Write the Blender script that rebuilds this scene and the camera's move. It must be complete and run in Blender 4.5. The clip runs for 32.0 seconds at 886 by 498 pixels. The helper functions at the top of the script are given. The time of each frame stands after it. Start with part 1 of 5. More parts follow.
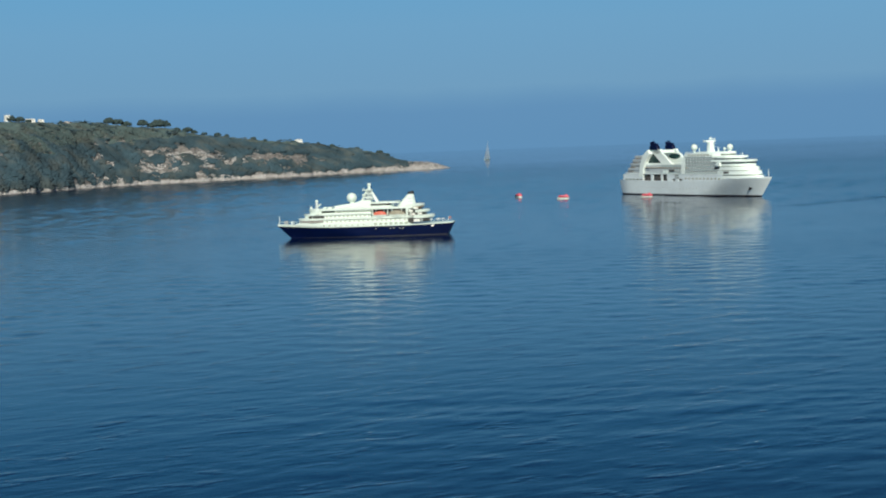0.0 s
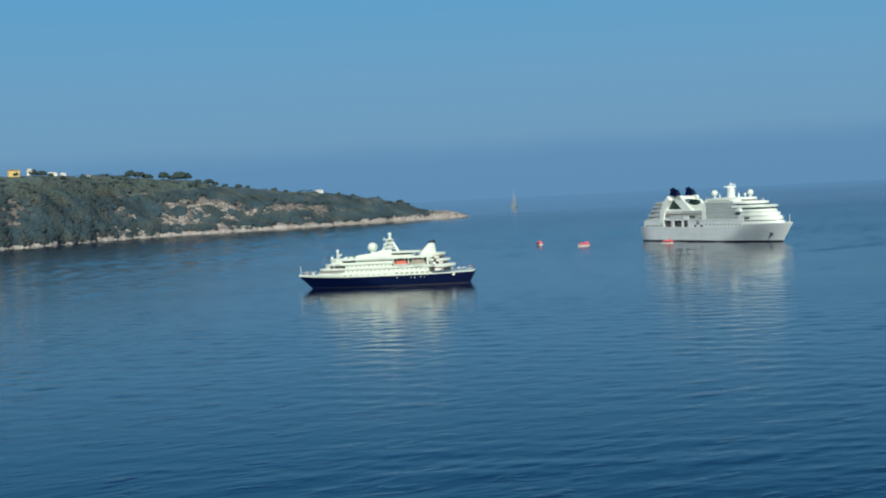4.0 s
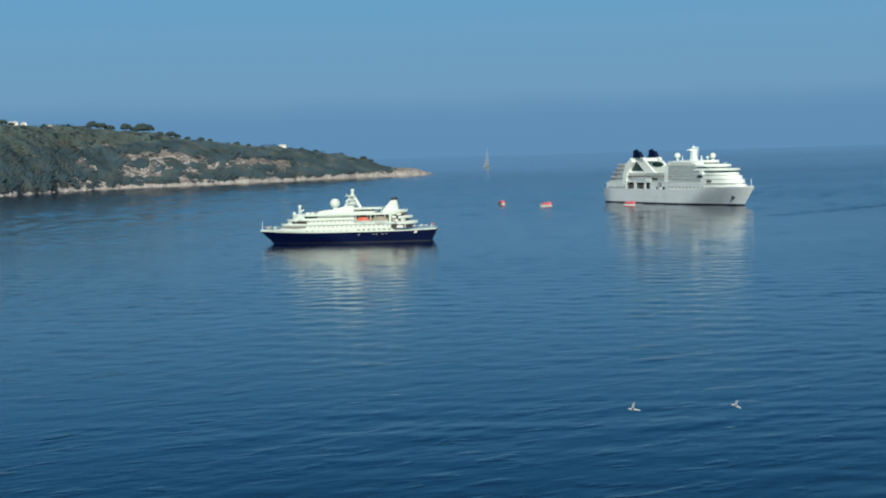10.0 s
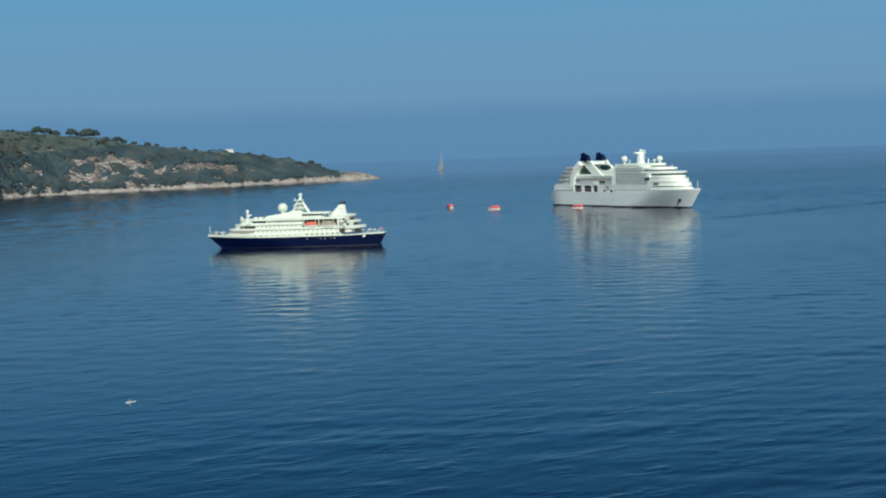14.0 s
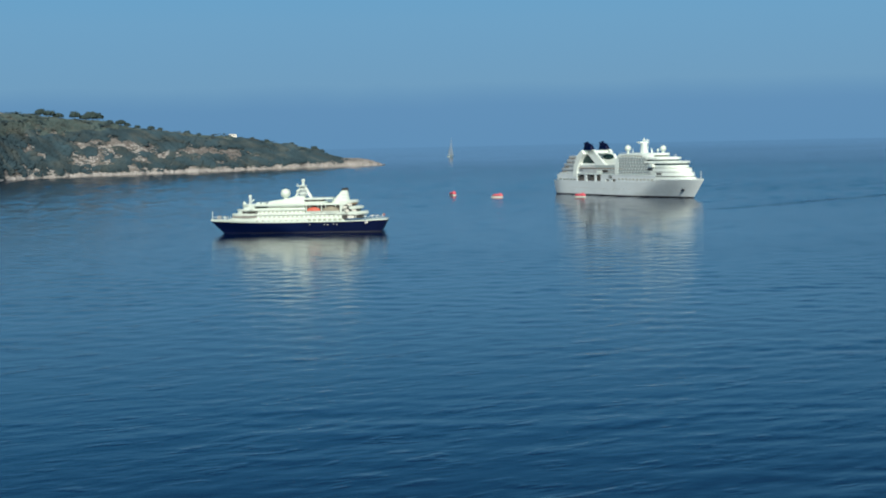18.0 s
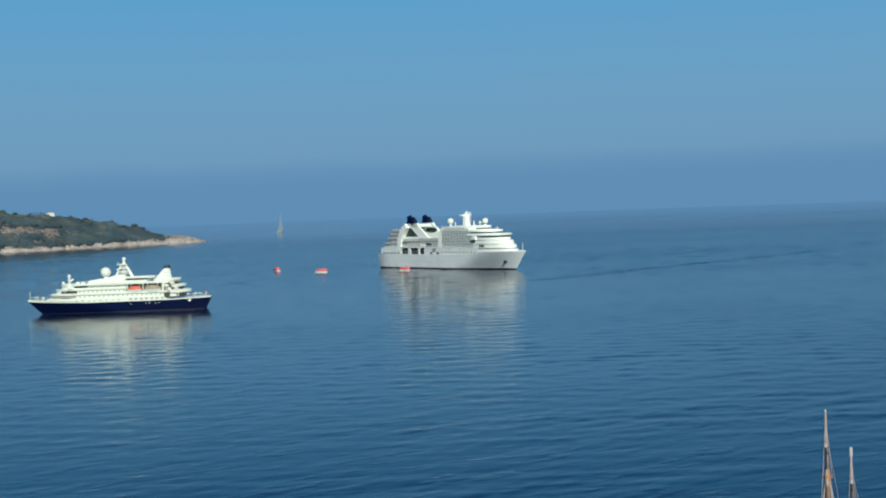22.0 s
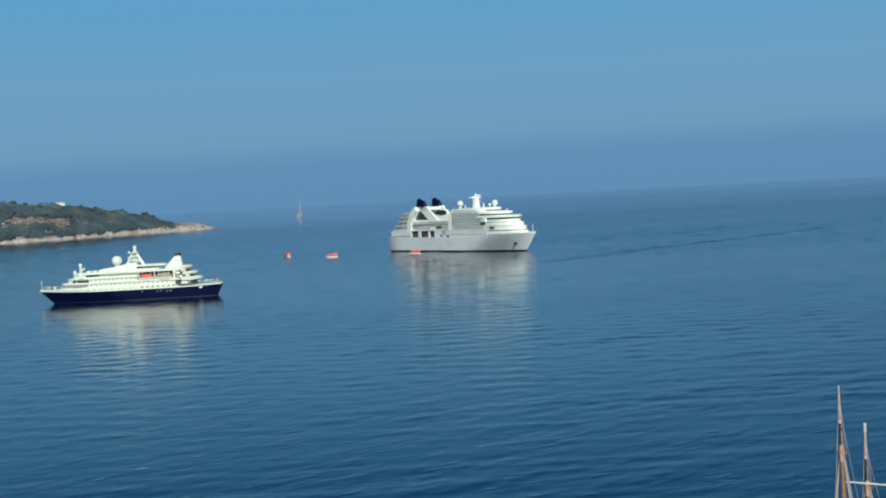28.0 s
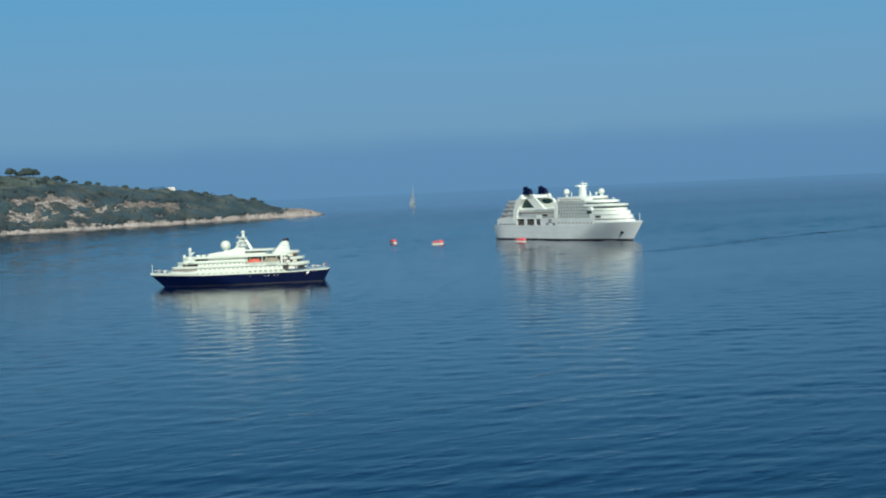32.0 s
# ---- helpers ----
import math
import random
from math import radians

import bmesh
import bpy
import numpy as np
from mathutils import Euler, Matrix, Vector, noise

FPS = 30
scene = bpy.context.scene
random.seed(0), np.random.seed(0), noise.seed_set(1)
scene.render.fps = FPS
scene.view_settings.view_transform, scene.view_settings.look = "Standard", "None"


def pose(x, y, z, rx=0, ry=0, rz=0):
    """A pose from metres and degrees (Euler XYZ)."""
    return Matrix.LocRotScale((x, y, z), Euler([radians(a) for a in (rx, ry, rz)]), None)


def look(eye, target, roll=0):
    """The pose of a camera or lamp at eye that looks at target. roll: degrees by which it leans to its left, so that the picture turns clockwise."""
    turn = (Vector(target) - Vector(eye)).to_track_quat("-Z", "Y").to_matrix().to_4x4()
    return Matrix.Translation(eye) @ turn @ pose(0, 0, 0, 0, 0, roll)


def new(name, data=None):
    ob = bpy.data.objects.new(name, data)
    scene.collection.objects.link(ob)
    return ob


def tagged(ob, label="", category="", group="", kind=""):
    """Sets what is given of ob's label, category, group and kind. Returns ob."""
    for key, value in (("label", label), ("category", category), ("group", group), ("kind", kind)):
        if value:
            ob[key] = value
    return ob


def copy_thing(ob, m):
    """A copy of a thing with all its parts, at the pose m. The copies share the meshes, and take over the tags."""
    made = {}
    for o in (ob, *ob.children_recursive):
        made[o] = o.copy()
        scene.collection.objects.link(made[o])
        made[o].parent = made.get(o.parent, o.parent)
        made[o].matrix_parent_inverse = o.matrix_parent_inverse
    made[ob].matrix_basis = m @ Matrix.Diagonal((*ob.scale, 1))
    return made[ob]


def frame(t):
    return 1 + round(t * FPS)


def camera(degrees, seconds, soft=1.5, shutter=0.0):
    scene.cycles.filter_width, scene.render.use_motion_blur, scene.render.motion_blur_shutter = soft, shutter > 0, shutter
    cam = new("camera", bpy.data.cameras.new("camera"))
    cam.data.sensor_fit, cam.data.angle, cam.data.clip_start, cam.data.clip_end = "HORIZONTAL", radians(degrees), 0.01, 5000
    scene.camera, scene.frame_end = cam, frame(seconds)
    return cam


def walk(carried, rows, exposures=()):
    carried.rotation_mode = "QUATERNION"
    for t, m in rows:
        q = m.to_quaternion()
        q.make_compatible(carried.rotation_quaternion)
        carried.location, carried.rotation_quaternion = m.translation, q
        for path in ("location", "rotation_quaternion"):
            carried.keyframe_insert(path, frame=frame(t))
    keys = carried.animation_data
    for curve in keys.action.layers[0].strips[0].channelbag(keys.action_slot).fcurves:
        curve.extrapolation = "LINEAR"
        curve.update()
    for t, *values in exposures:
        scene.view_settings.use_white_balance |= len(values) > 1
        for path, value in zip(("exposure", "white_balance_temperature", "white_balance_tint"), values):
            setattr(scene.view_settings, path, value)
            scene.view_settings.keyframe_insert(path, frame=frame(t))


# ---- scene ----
cam = camera(31.284, 32.0, soft=2.0)
EYE = (0.0, 0.0, 57.3)


def aim(yaw, pitch, lean):
    """The camera's pose: yaw to the right, pitch upwards, lean to the left, in degrees."""
    return pose(*EYE, 0, 0, -yaw) @ pose(0, 0, 0, 90 + pitch, 0, 0) @ pose(0, 0, 0, 0, 0, lean)


PATH = [
    (0.0, -8.246, -4.048, -2.189), (0.2, -7.956, -3.669, -2.422), (0.3, -7.860, -3.542, -2.360), (0.5, -7.661, -3.749, -2.235),
    (0.7, -7.466, -3.676, -2.740), (0.8, -7.403, -3.356, -2.736), (1.0, -7.113, -3.242, -2.729), (1.2, -7.278, -3.094, -2.819),
    (1.3, -7.230, -3.496, -2.782), (1.5, -7.320, -3.221, -2.710), (1.7, -7.531, -3.114, -3.088), (1.8, -7.527, -3.043, -3.022),
    (2.0, -7.823, -2.403, -2.889), (2.2, -8.104, -2.596, -2.730), (2.3, -8.553, -2.739, -2.754), (2.5, -9.401, -1.778, -2.800),
    (4.5, -8.574, -2.914, -2.614), (4.7, -8.482, -3.394, -2.365), (4.8, -8.331, -3.521, -2.460), (5.0, -8.197, -3.192, -2.649),
    (5.2, -8.418, -3.690, -2.351), (5.3, -8.243, -4.205, -2.351), (5.5, -8.204, -4.131, -2.351), (5.7, -8.059, -4.438, -2.277),
    (5.8, -7.935, -4.373, -2.290), (6.0, -7.730, -4.870, -2.316), (6.2, -7.595, -4.702, -2.270), (6.3, -7.547, -4.186, -2.224),
    (6.5, -7.728, -4.118, -2.132), (6.7, -7.920, -4.249, -2.301), (6.8, -7.954, -3.958, -2.285), (7.0, -7.844, -3.756, -2.254),
    (7.2, -7.391, -4.408, -2.031), (7.3, -7.487, -4.085, -2.099), (7.5, -7.672, -4.132, -2.236), (7.7, -7.975, -4.039, -2.192),
    (7.8, -7.797, -3.842, -2.233), (8.0, -7.678, -4.132, -2.315), (8.2, -7.418, -3.885, -2.280), (8.3, -7.456, -3.954, -2.279),
    (8.5, -7.425, -3.917, -2.277), (8.7, -7.458, -4.129, -2.217), (8.8, -7.481, -4.256, -2.185), (9.0, -7.317, -4.165, -2.120),
    (9.2, -7.471, -4.247, -2.198), (9.3, -7.475, -4.254, -2.036), (9.5, -7.494, -3.715, -1.712), (9.7, -7.471, -3.911, -1.564),
    (9.8, -7.572, -3.808, -1.612), (10.0, -7.617, -3.835, -1.707), (10.2, -7.365, -3.420, -1.594), (10.3, -7.105, -3.795, -1.627),
    (10.5, -7.038, -3.722, -1.693), (10.7, -7.060, -3.978, -1.511), (10.8, -7.144, -3.606, -1.560), (11.0, -7.040, -3.957, -1.657),
    (11.2, -7.023, -4.043, -1.454), (11.3, -6.924, -4.287, -1.558), (11.5, -7.047, -4.484, -1.766), (11.7, -7.159, -4.160, -1.772),
    (11.8, -7.097, -3.846, -1.846), (12.0, -7.163, -4.399, -1.995), (12.2, -6.970, -3.995, -1.971), (12.3, -6.861, -4.026, -2.042),
    (12.5, -7.044, -4.098, -2.185), (12.7, -6.939, -3.762, -2.227), (12.8, -6.403, -3.654, -2.290), (13.0, -6.109, -2.537, -2.415),
    (13.2, -5.932, -2.903, -2.527), (13.3, -5.740, -2.723, -2.459), (13.5, -5.619, -3.480, -2.324), (13.7, -5.538, -2.731, -2.229),
    (13.8, -5.635, -2.926, -2.129), (14.0, -5.747, -3.754, -1.931), (14.2, -5.615, -3.671, -1.922), (14.3, -5.804, -3.226, -1.984),
    (14.5, -6.018, -3.548, -2.108), (14.7, -6.147, -3.837, -2.105), (14.8, -6.449, -3.656, -2.131), (15.0, -6.440, -3.623, -2.184),
    (15.2, -6.200, -4.101, -2.380), (15.3, -5.930, -3.901, -2.259), (15.5, -5.804, -4.584, -2.016), (17.5, -5.974, -4.242, -1.249),
    (17.7, -6.124, -4.517, -1.084), (17.8, -6.259, -4.093, -1.141), (18.0, -5.839, -4.211, -1.255), (18.2, -5.832, -3.948, -1.427),
    (18.3, -5.739, -3.821, -1.500), (18.5, -4.596, -3.237, -1.645), (18.7, -3.148, -3.130, -2.331), (18.8, -2.778, -2.934, -2.443),
    (19.0, -1.562, -2.437, -2.669), (19.2, -0.947, -1.568, -3.097), (19.3, -0.793, -1.529, -3.257), (19.5, -0.618, -1.151, -3.578),
    (19.7, -0.725, -0.410, -3.014), (19.8, -0.375, -1.091, -2.978), (20.0, -0.335, -0.884, -2.906), (20.2, 0.112, -1.223, -2.682),
    (20.3, -0.015, -1.144, -2.789), (20.5, 0.146, -1.182, -3.004), (20.7, 0.183, -1.312, -2.792), (20.8, 0.150, -1.409, -2.711),
    (21.0, 0.424, -1.695, -2.548), (21.2, 0.386, -1.838, -2.834), (21.3, 0.478, -1.866, -2.680), (21.5, 0.338, -1.648, -2.373),
    (21.7, 0.196, -1.315, -2.399), (21.8, 0.425, -1.843, -2.284), (22.0, 0.586, -1.704, -2.055), (22.2, 0.495, -1.761, -2.166),
    (22.3, 0.163, -1.633, -2.088), (22.5, -0.029, -1.561, -1.932), (22.7, -0.034, -1.742, -2.160), (22.8, -0.049, -1.439, -2.120),
    (23.0, -0.000, -1.680, -2.040), (23.2, -0.425, -1.580, -2.454), (23.3, -0.483, -1.783, -2.485), (23.5, -0.751, -1.569, -2.547),
    (23.7, -0.668, -1.586, -2.572), (23.8, -0.515, -1.468, -2.564), (24.0, -0.363, -1.554, -2.546), (24.2, -0.149, -2.006, -2.780),
    (24.3, -0.144, -1.482, -2.719), (24.5, -0.046, -1.435, -2.598), (24.7, -0.183, -1.718, -2.519), (24.8, -0.181, -1.947, -2.490),
    (25.0, -0.301, -1.670, -2.433), (25.2, -0.340, -2.013, -2.310), (25.3, -0.399, -2.069, -2.272), (25.5, -0.348, -2.303, -2.196),
    (27.5, -1.065, -2.540, -2.870), (27.7, -0.660, -2.802, -2.555), (27.8, -0.481, -2.730, -2.731), (28.0, 0.185, -2.312, -3.082),
    (28.2, -0.299, -2.671, -3.182), (28.3, -0.354, -2.510, -2.983), (28.5, -0.648, -2.394, -2.586), (28.7, -0.847, -2.452, -2.764),
    (28.8, -1.013, -2.258, -2.747), (29.0, -1.296, -2.190, -2.714), (29.2, -1.512, -2.298, -2.712), (29.3, -1.463, -2.151, -2.764),
    (29.5, -1.889, -2.533, -2.869), (29.7, -1.813, -2.587, -2.836), (29.8, -1.657, -2.182, -2.800), (30.0, -1.611, -2.272, -2.729),
    (30.2, -1.729, -2.300, -2.540), (30.3, -1.815, -1.903, -2.494), (30.5, -1.688, -2.140, -2.403), (30.7, -1.749, -2.066, -2.388),
    (30.8, -1.902, -1.940, -2.391), (31.0, -1.954, -2.361, -2.397), (31.2, -1.841, -2.165, -2.326), (31.3, -1.948, -2.157, -2.426),
    (31.5, -2.163, -2.223, -2.627), (31.7, -2.292, -2.139, -2.537), (31.8, -2.588, -2.191, -2.557), (32.0, -3.660, -2.569, -2.599),
]
walk(cam, [(t, aim(a, b, c)) for t, a, b, c in PATH], exposures=[(0.0, 0.05), (1.0, 0.0), (2.0, -0.04), (5.0, 0.0), (12.0, 0.0), (13.0, -0.07), (14.0, -0.09), (15.0, 0.0), (16.5, 0.03),
                                                          (18.0, 0.04), (19.0, 0.02), (20.0, -0.03), (21.0, -0.08), (22.0, 0.0), (32.0, 0.0)])

# ---- world, sun ----
SUN_SIDE, SUN_UP = radians(10), radians(31)      # sun behind the right shoulder
sun_way = Vector((math.sin(SUN_SIDE) * math.cos(SUN_UP), -math.cos(SUN_SIDE) * math.cos(SUN_UP), math.sin(SUN_UP)))
sun = new("sun", bpy.data.lights.new("sun", "SUN"))
sun.data.energy, sun.data.angle, sun.data.color = 4.6, radians(0.6), (1.0, 0.955, 0.81)
sun.matrix_world = look(sun_way * 100, (0, 0, 0))

world = bpy.data.worlds.new("world")
scene.world = world
world.use_nodes = True
wt = world.node_tree
wt.nodes.clear()
w_out = wt.nodes.new("ShaderNodeOutputWorld")
w_bg = wt.nodes.new("ShaderNodeBackground")
w_sky = wt.nodes.new("ShaderNodeTexSky")
w_sky.sky_type, w_sky.sun_disc = "NISHITA", False
w_sky.sun_elevation, w_sky.sun_rotation = SUN_UP, math.pi - SUN_SIDE
w_sky.dust_density, w_sky.air_density = 1.5, 1.2
w_dim = wt.nodes.new("ShaderNodeMix")
w_dim.data_type, w_dim.blend_type = "RGBA", "MULTIPLY"
w_dim.inputs[0].default_value = 1.0
w_dim.inputs[7].default_value = (0.013, 0.033, 0.051, 1)
w_co = wt.nodes.new("ShaderNodeTexCoord")
w_sep = wt.nodes.new("ShaderNodeSeparateXYZ")
w_map = wt.nodes.new("ShaderNodeMapRange")
w_map.inputs["From Min"].default_value, w_map.inputs["From Max"].default_value = -0.02, 0.22
w_ramp = wt.nodes.new("ShaderNodeValToRGB")
HAZE = ((0.0, (0.132, 0.300, 0.480)), (0.083, (0.134, 0.302, 0.482)), (0.21, (0.156, 0.328, 0.506)),
        (0.375, (0.150, 0.346, 0.545)), (0.66, (0.106, 0.352, 0.605)), (1.0, (0.020, 0.196, 0.445)))
while len(w_ramp.color_ramp.elements) < len(HAZE):
    w_ramp.color_ramp.elements.new(0.5)
for el, (at, col) in zip(w_ramp.color_ramp.elements, HAZE):
    el.position, el.color = at, (*col, 1)
w_mix = wt.nodes.new("ShaderNodeMix")
w_mix.data_type = "RGBA"
w_fade = wt.nodes.new("ShaderNodeMapRange")
w_fade.inputs["From Min"].default_value, w_fade.inputs["From Max"].default_value = 0.17, 0.31
for a, b in ((w_co.outputs["Generated"], w_sep.inputs[0]), (w_sep.outputs["Z"], w_map.inputs["Value"]),
             (w_map.outputs[0], w_ramp.inputs[0]), (w_sep.outputs["Z"], w_fade.inputs["Value"]),
             (w_fade.outputs[0], w_mix.inputs[0]), (w_ramp.outputs[0], w_mix.inputs[6]),
             (w_sky.outputs[0], w_dim.inputs[6]), (w_dim.outputs[2], w_mix.inputs[7]),
             (w_mix.outputs[2], w_bg.inputs["Color"]), (w_bg.outputs[0], w_out.inputs["Surface"])):
    wt.links.new(a, b)
w_bg.inputs["Strength"].default_value = 1.0


# ---- materials ----
def material(name, colour, rough=0.5, metal=0.0, vary=0.12, scale=1.0, fine=8.0, bump=0.0, second=None, per_object=0.0, spec=0.5):
    """Procedural surface: a base colour, patches at two scales (in 1/m), fine relief."""
    m = bpy.data.materials.new(name)
    m.use_nodes = True
    t = m.node_tree
    b = t.nodes["Principled BSDF"]
    b.inputs["Roughness"].default_value, b.inputs["Metallic"].default_value = rough, metal
    b.inputs["Specular IOR Level"].default_value = spec
    co = t.nodes.new("ShaderNodeTexCoord")
    big, small = t.nodes.new("ShaderNodeTexNoise"), t.nodes.new("ShaderNodeTexNoise")
    for nz, sc in ((big, scale), (small, scale * fine)):
        nz.inputs["Scale"].default_value, nz.inputs["Detail"].default_value = sc, 5.0
        t.links.new(co.outputs["Object"], nz.inputs["Vector"])
    blend = t.nodes.new("ShaderNodeMath")
    blend.operation = "ADD"
    t.links.new(big.outputs["Fac"], blend.inputs[0])
    t.links.new(small.outputs["Fac"], blend.inputs[1])
    rng = t.nodes.new("ShaderNodeMapRange")
    rng.inputs["From Min"].default_value, rng.inputs["From Max"].default_value = 0.75, 1.25
    t.links.new(blend.outputs[0], rng.inputs["Value"])
    mix = t.nodes.new("ShaderNodeMix")
    mix.data_type = "RGBA"
    mix.inputs[6].default_value = (*[c * (1 - vary) for c in colour], 1)
    mix.inputs[7].default_value = (*(second or [min(1, c * (1 + vary * 0.6)) for c in colour]), 1)
    t.links.new(rng.outputs[0], mix.inputs[0])
    last = mix.outputs[2]
    if per_object:
        info = t.nodes.new("ShaderNodeObjectInfo")
        hsv = t.nodes.new("ShaderNodeHueSaturation")
        r2 = t.nodes.new("ShaderNodeMapRange")
        r2.inputs["To Min"].default_value, r2.inputs["To Max"].default_value = 1 - per_object, 1 + per_object
        t.links.new(info.outputs["Random"], r2.inputs["Value"])
        t.links.new(r2.outputs[0], hsv.inputs["Value"])
        t.links.new(last, hsv.inputs["Color"])
        last = hsv.outputs[0]
    t.links.new(last, b.inputs["Base Color"])
    if bump:
        bp = t.nodes.new("ShaderNodeBump")
        bp.inputs["Strength"].default_value, bp.inputs["Distance"].default_value = bump, 0.2
        t.links.new(small.outputs["Fac"], bp.inputs["Height"])
        t.links.new(bp.outputs[0], b.inputs["Normal"])
    return m


def island_material(name, colours, rough=0.8, scale=0.6, swing=0.35, patch=None, soft=0.0):
    """Foliage and stones of a joined mesh: the colour differs from piece to piece, and in each by noise."""
    m = bpy.data.materials.new(name)
    m.use_nodes = True
    t = m.node_tree
    b = t.nodes["Principled BSDF"]
    b.inputs["Roughness"].default_value, b.inputs["Specular IOR Level"].default_value = rough, 0.2
    geo = t.nodes.new("ShaderNodeNewGeometry")
    ramp = t.nodes.new("ShaderNodeValToRGB")
    while len(ramp.color_ramp.elements) < len(colours):
        ramp.color_ramp.elements.new(0.5)
    for i, c in enumerate(colours):
        ramp.color_ramp.elements[i].position, ramp.color_ramp.elements[i].color = i / (len(colours) - 1), (*c, 1)
    co, nz = t.nodes.new("ShaderNodeTexCoord"), t.nodes.new("ShaderNodeTexNoise")
    nz.inputs["Scale"].default_value, nz.inputs["Detail"].default_value = scale, 6.0
    t.links.new(co.outputs["Object"], nz.inputs["Vector"])
    r2 = t.nodes.new("ShaderNodeMapRange")
    r2.inputs["From Min"].default_value, r2.inputs["From Max"].default_value = 0.3, 0.7
    r2.inputs["To Min"].default_value, r2.inputs["To Max"].default_value = 1 - swing, 1 + swing
    t.links.new(nz.outputs["Fac"], r2.inputs["Value"])
    hsv = t.nodes.new("ShaderNodeHueSaturation")
    t.links.new(geo.outputs["Random Per Island"], ramp.inputs[0])
    last = ramp.outputs[0]
    if patch:                                                   # another growth standing in loose patches
        pn, pr, pm = t.nodes.new("ShaderNodeTexNoise"), t.nodes.new("ShaderNodeMapRange"), t.nodes.new("ShaderNodeMix")
        pn.inputs["Scale"].default_value, pn.inputs["Detail"].default_value = scale * 1.7, 4.0
        pr.inputs["From Min"].default_value, pr.inputs["From Max"].default_value = 0.46, 0.64
        pm.data_type = "RGBA"
        pm.inputs[7].default_value = (*patch, 1)
        for a, c in ((co.outputs["Object"], pn.inputs["Vector"]), (pn.outputs["Fac"], pr.inputs["Value"]), (pr.outputs[0], pm.inputs[0]), (last, pm.inputs[6])):
            t.links.new(a, c)
        last = pm.outputs[2]
    t.links.new(last, hsv.inputs["Color"])
    t.links.new(r2.outputs[0], hsv.inputs["Value"])
    t.links.new(hsv.outputs[0], b.inputs["Base Color"])
    if soft:                                                    # shading normal leant to one slope, evening out light and shade on each clump
        lean = t.nodes.new("ShaderNodeMix")
        lean.data_type = "VECTOR"
        lean.inputs[0].default_value = soft
        lean.inputs[5].default_value = (0.1, -0.45, 0.89)
        t.links.new(geo.outputs["Normal"], lean.inputs[4])
        t.links.new(lean.outputs[1], b.inputs["Normal"])
    return m


WHITE = material("white_paint", (0.66, 0.735, 0.665), 0.35, vary=0.08, scale=0.15, fine=12)
SHIP_WHITE = material("fresh_white_paint", (0.80, 0.875, 0.82), 0.35, vary=0.06, scale=0.15, fine=12)
CREAM = material("cream_paint", (0.74, 0.73, 0.66), 0.4, vary=0.08, scale=0.2, fine=12)
HULL_WHITE = material("hull_white_paint", (0.715, 0.785, 0.79), 0.35, vary=0.10, scale=0.08, fine=14)
NAVY = material("navy_paint", (0.001, 0.005, 0.032), 0.45, vary=0.25, scale=0.12, fine=12, spec=0.08)
BOOT = material("dark_boot_paint", (0.012, 0.012, 0.018), 0.5, vary=0.3, scale=0.2)
BLACK = material("black_paint", (0.012, 0.012, 0.015), 0.4, vary=0.3, scale=0.4)
GLASS = material("dark_window_glass", (0.012, 0.022, 0.028), 0.08, vary=0.3, scale=0.5)
GREEN_GLASS = material("green_tinted_glass", (0.02, 0.055, 0.055), 0.08, vary=0.3, scale=0.5)
RAIL_GLASS = material("balcony_screen_glass", (0.42, 0.50, 0.49), 0.15, vary=0.15, scale=0.6)
# paint darkened to hold the shade of recesses
INSIDE = material("recess_shade_colour", (0.30, 0.28, 0.25), 0.6, vary=0.2, scale=0.4)
GREY = material("grey_steel", (0.32, 0.33, 0.34), 0.45, metal=0.3, vary=0.2, scale=0.8)
TEAK = material("teak_deck", (0.36, 0.25, 0.15), 0.6, vary=0.25, scale=0.5, fine=20)
ORANGE = material("orange_gelcoat", (0.62, 0.13, 0.08), 0.35, vary=0.12, scale=0.8)
RED_ORANGE = material("red_orange_canopy", (0.70, 0.10, 0.13), 0.4, vary=0.12, scale=0.8)
SPAR = material("varnished_spar", (0.25, 0.155, 0.12), 0.35, vary=0.35, scale=1.2, fine=9, bump=0.1)
PALE_SPAR = material("pale_weathered_topmast", (0.42, 0.32, 0.28), 0.45, vary=0.3, scale=1.5, fine=9, bump=0.1)
TRUCK = material("grey_masthead_paint", (0.50, 0.47, 0.46), 0.5, vary=0.2, scale=3)
SPAR_DARK = material("tarred_mast_band", (0.035, 0.028, 0.026), 0.5, vary=0.3, scale=2)
ROPE = material("hemp_rigging", (0.36, 0.31, 0.29), 0.8, vary=0.25, scale=4)
HULL_WOOD = material("dark_wooden_planking", (0.10, 0.05, 0.025), 0.45, vary=0.35, scale=0.6, fine=14, bump=0.2)
SAIL = material("pale_sailcloth", (0.62, 0.64, 0.62), 0.7, vary=0.08, scale=0.2)
FEATHER = material("white_feathers", (0.62, 0.62, 0.60), 0.7, vary=0.1, scale=8)
FEATHER_GREY = material("grey_wing_feathers", (0.20, 0.22, 0.26), 0.7, vary=0.25, scale=8)
BEAK = material("yellow_beak", (0.70, 0.40, 0.05), 0.5, vary=0.1, scale=20)
PLASTER_W = material("white_plaster", (0.76, 0.74, 0.68), 0.8, vary=0.12, scale=0.3)
PLASTER_Y = material("yellow_plaster", (0.72, 0.52, 0.20), 0.8, vary=0.12, scale=0.3)
PLASTER_S = material("sand_plaster", (0.52, 0.44, 0.36), 0.8, vary=0.15, scale=0.3)
TILES = material("terracotta_roof_tiles", (0.40, 0.20, 0.12), 0.8, vary=0.3, scale=0.5)
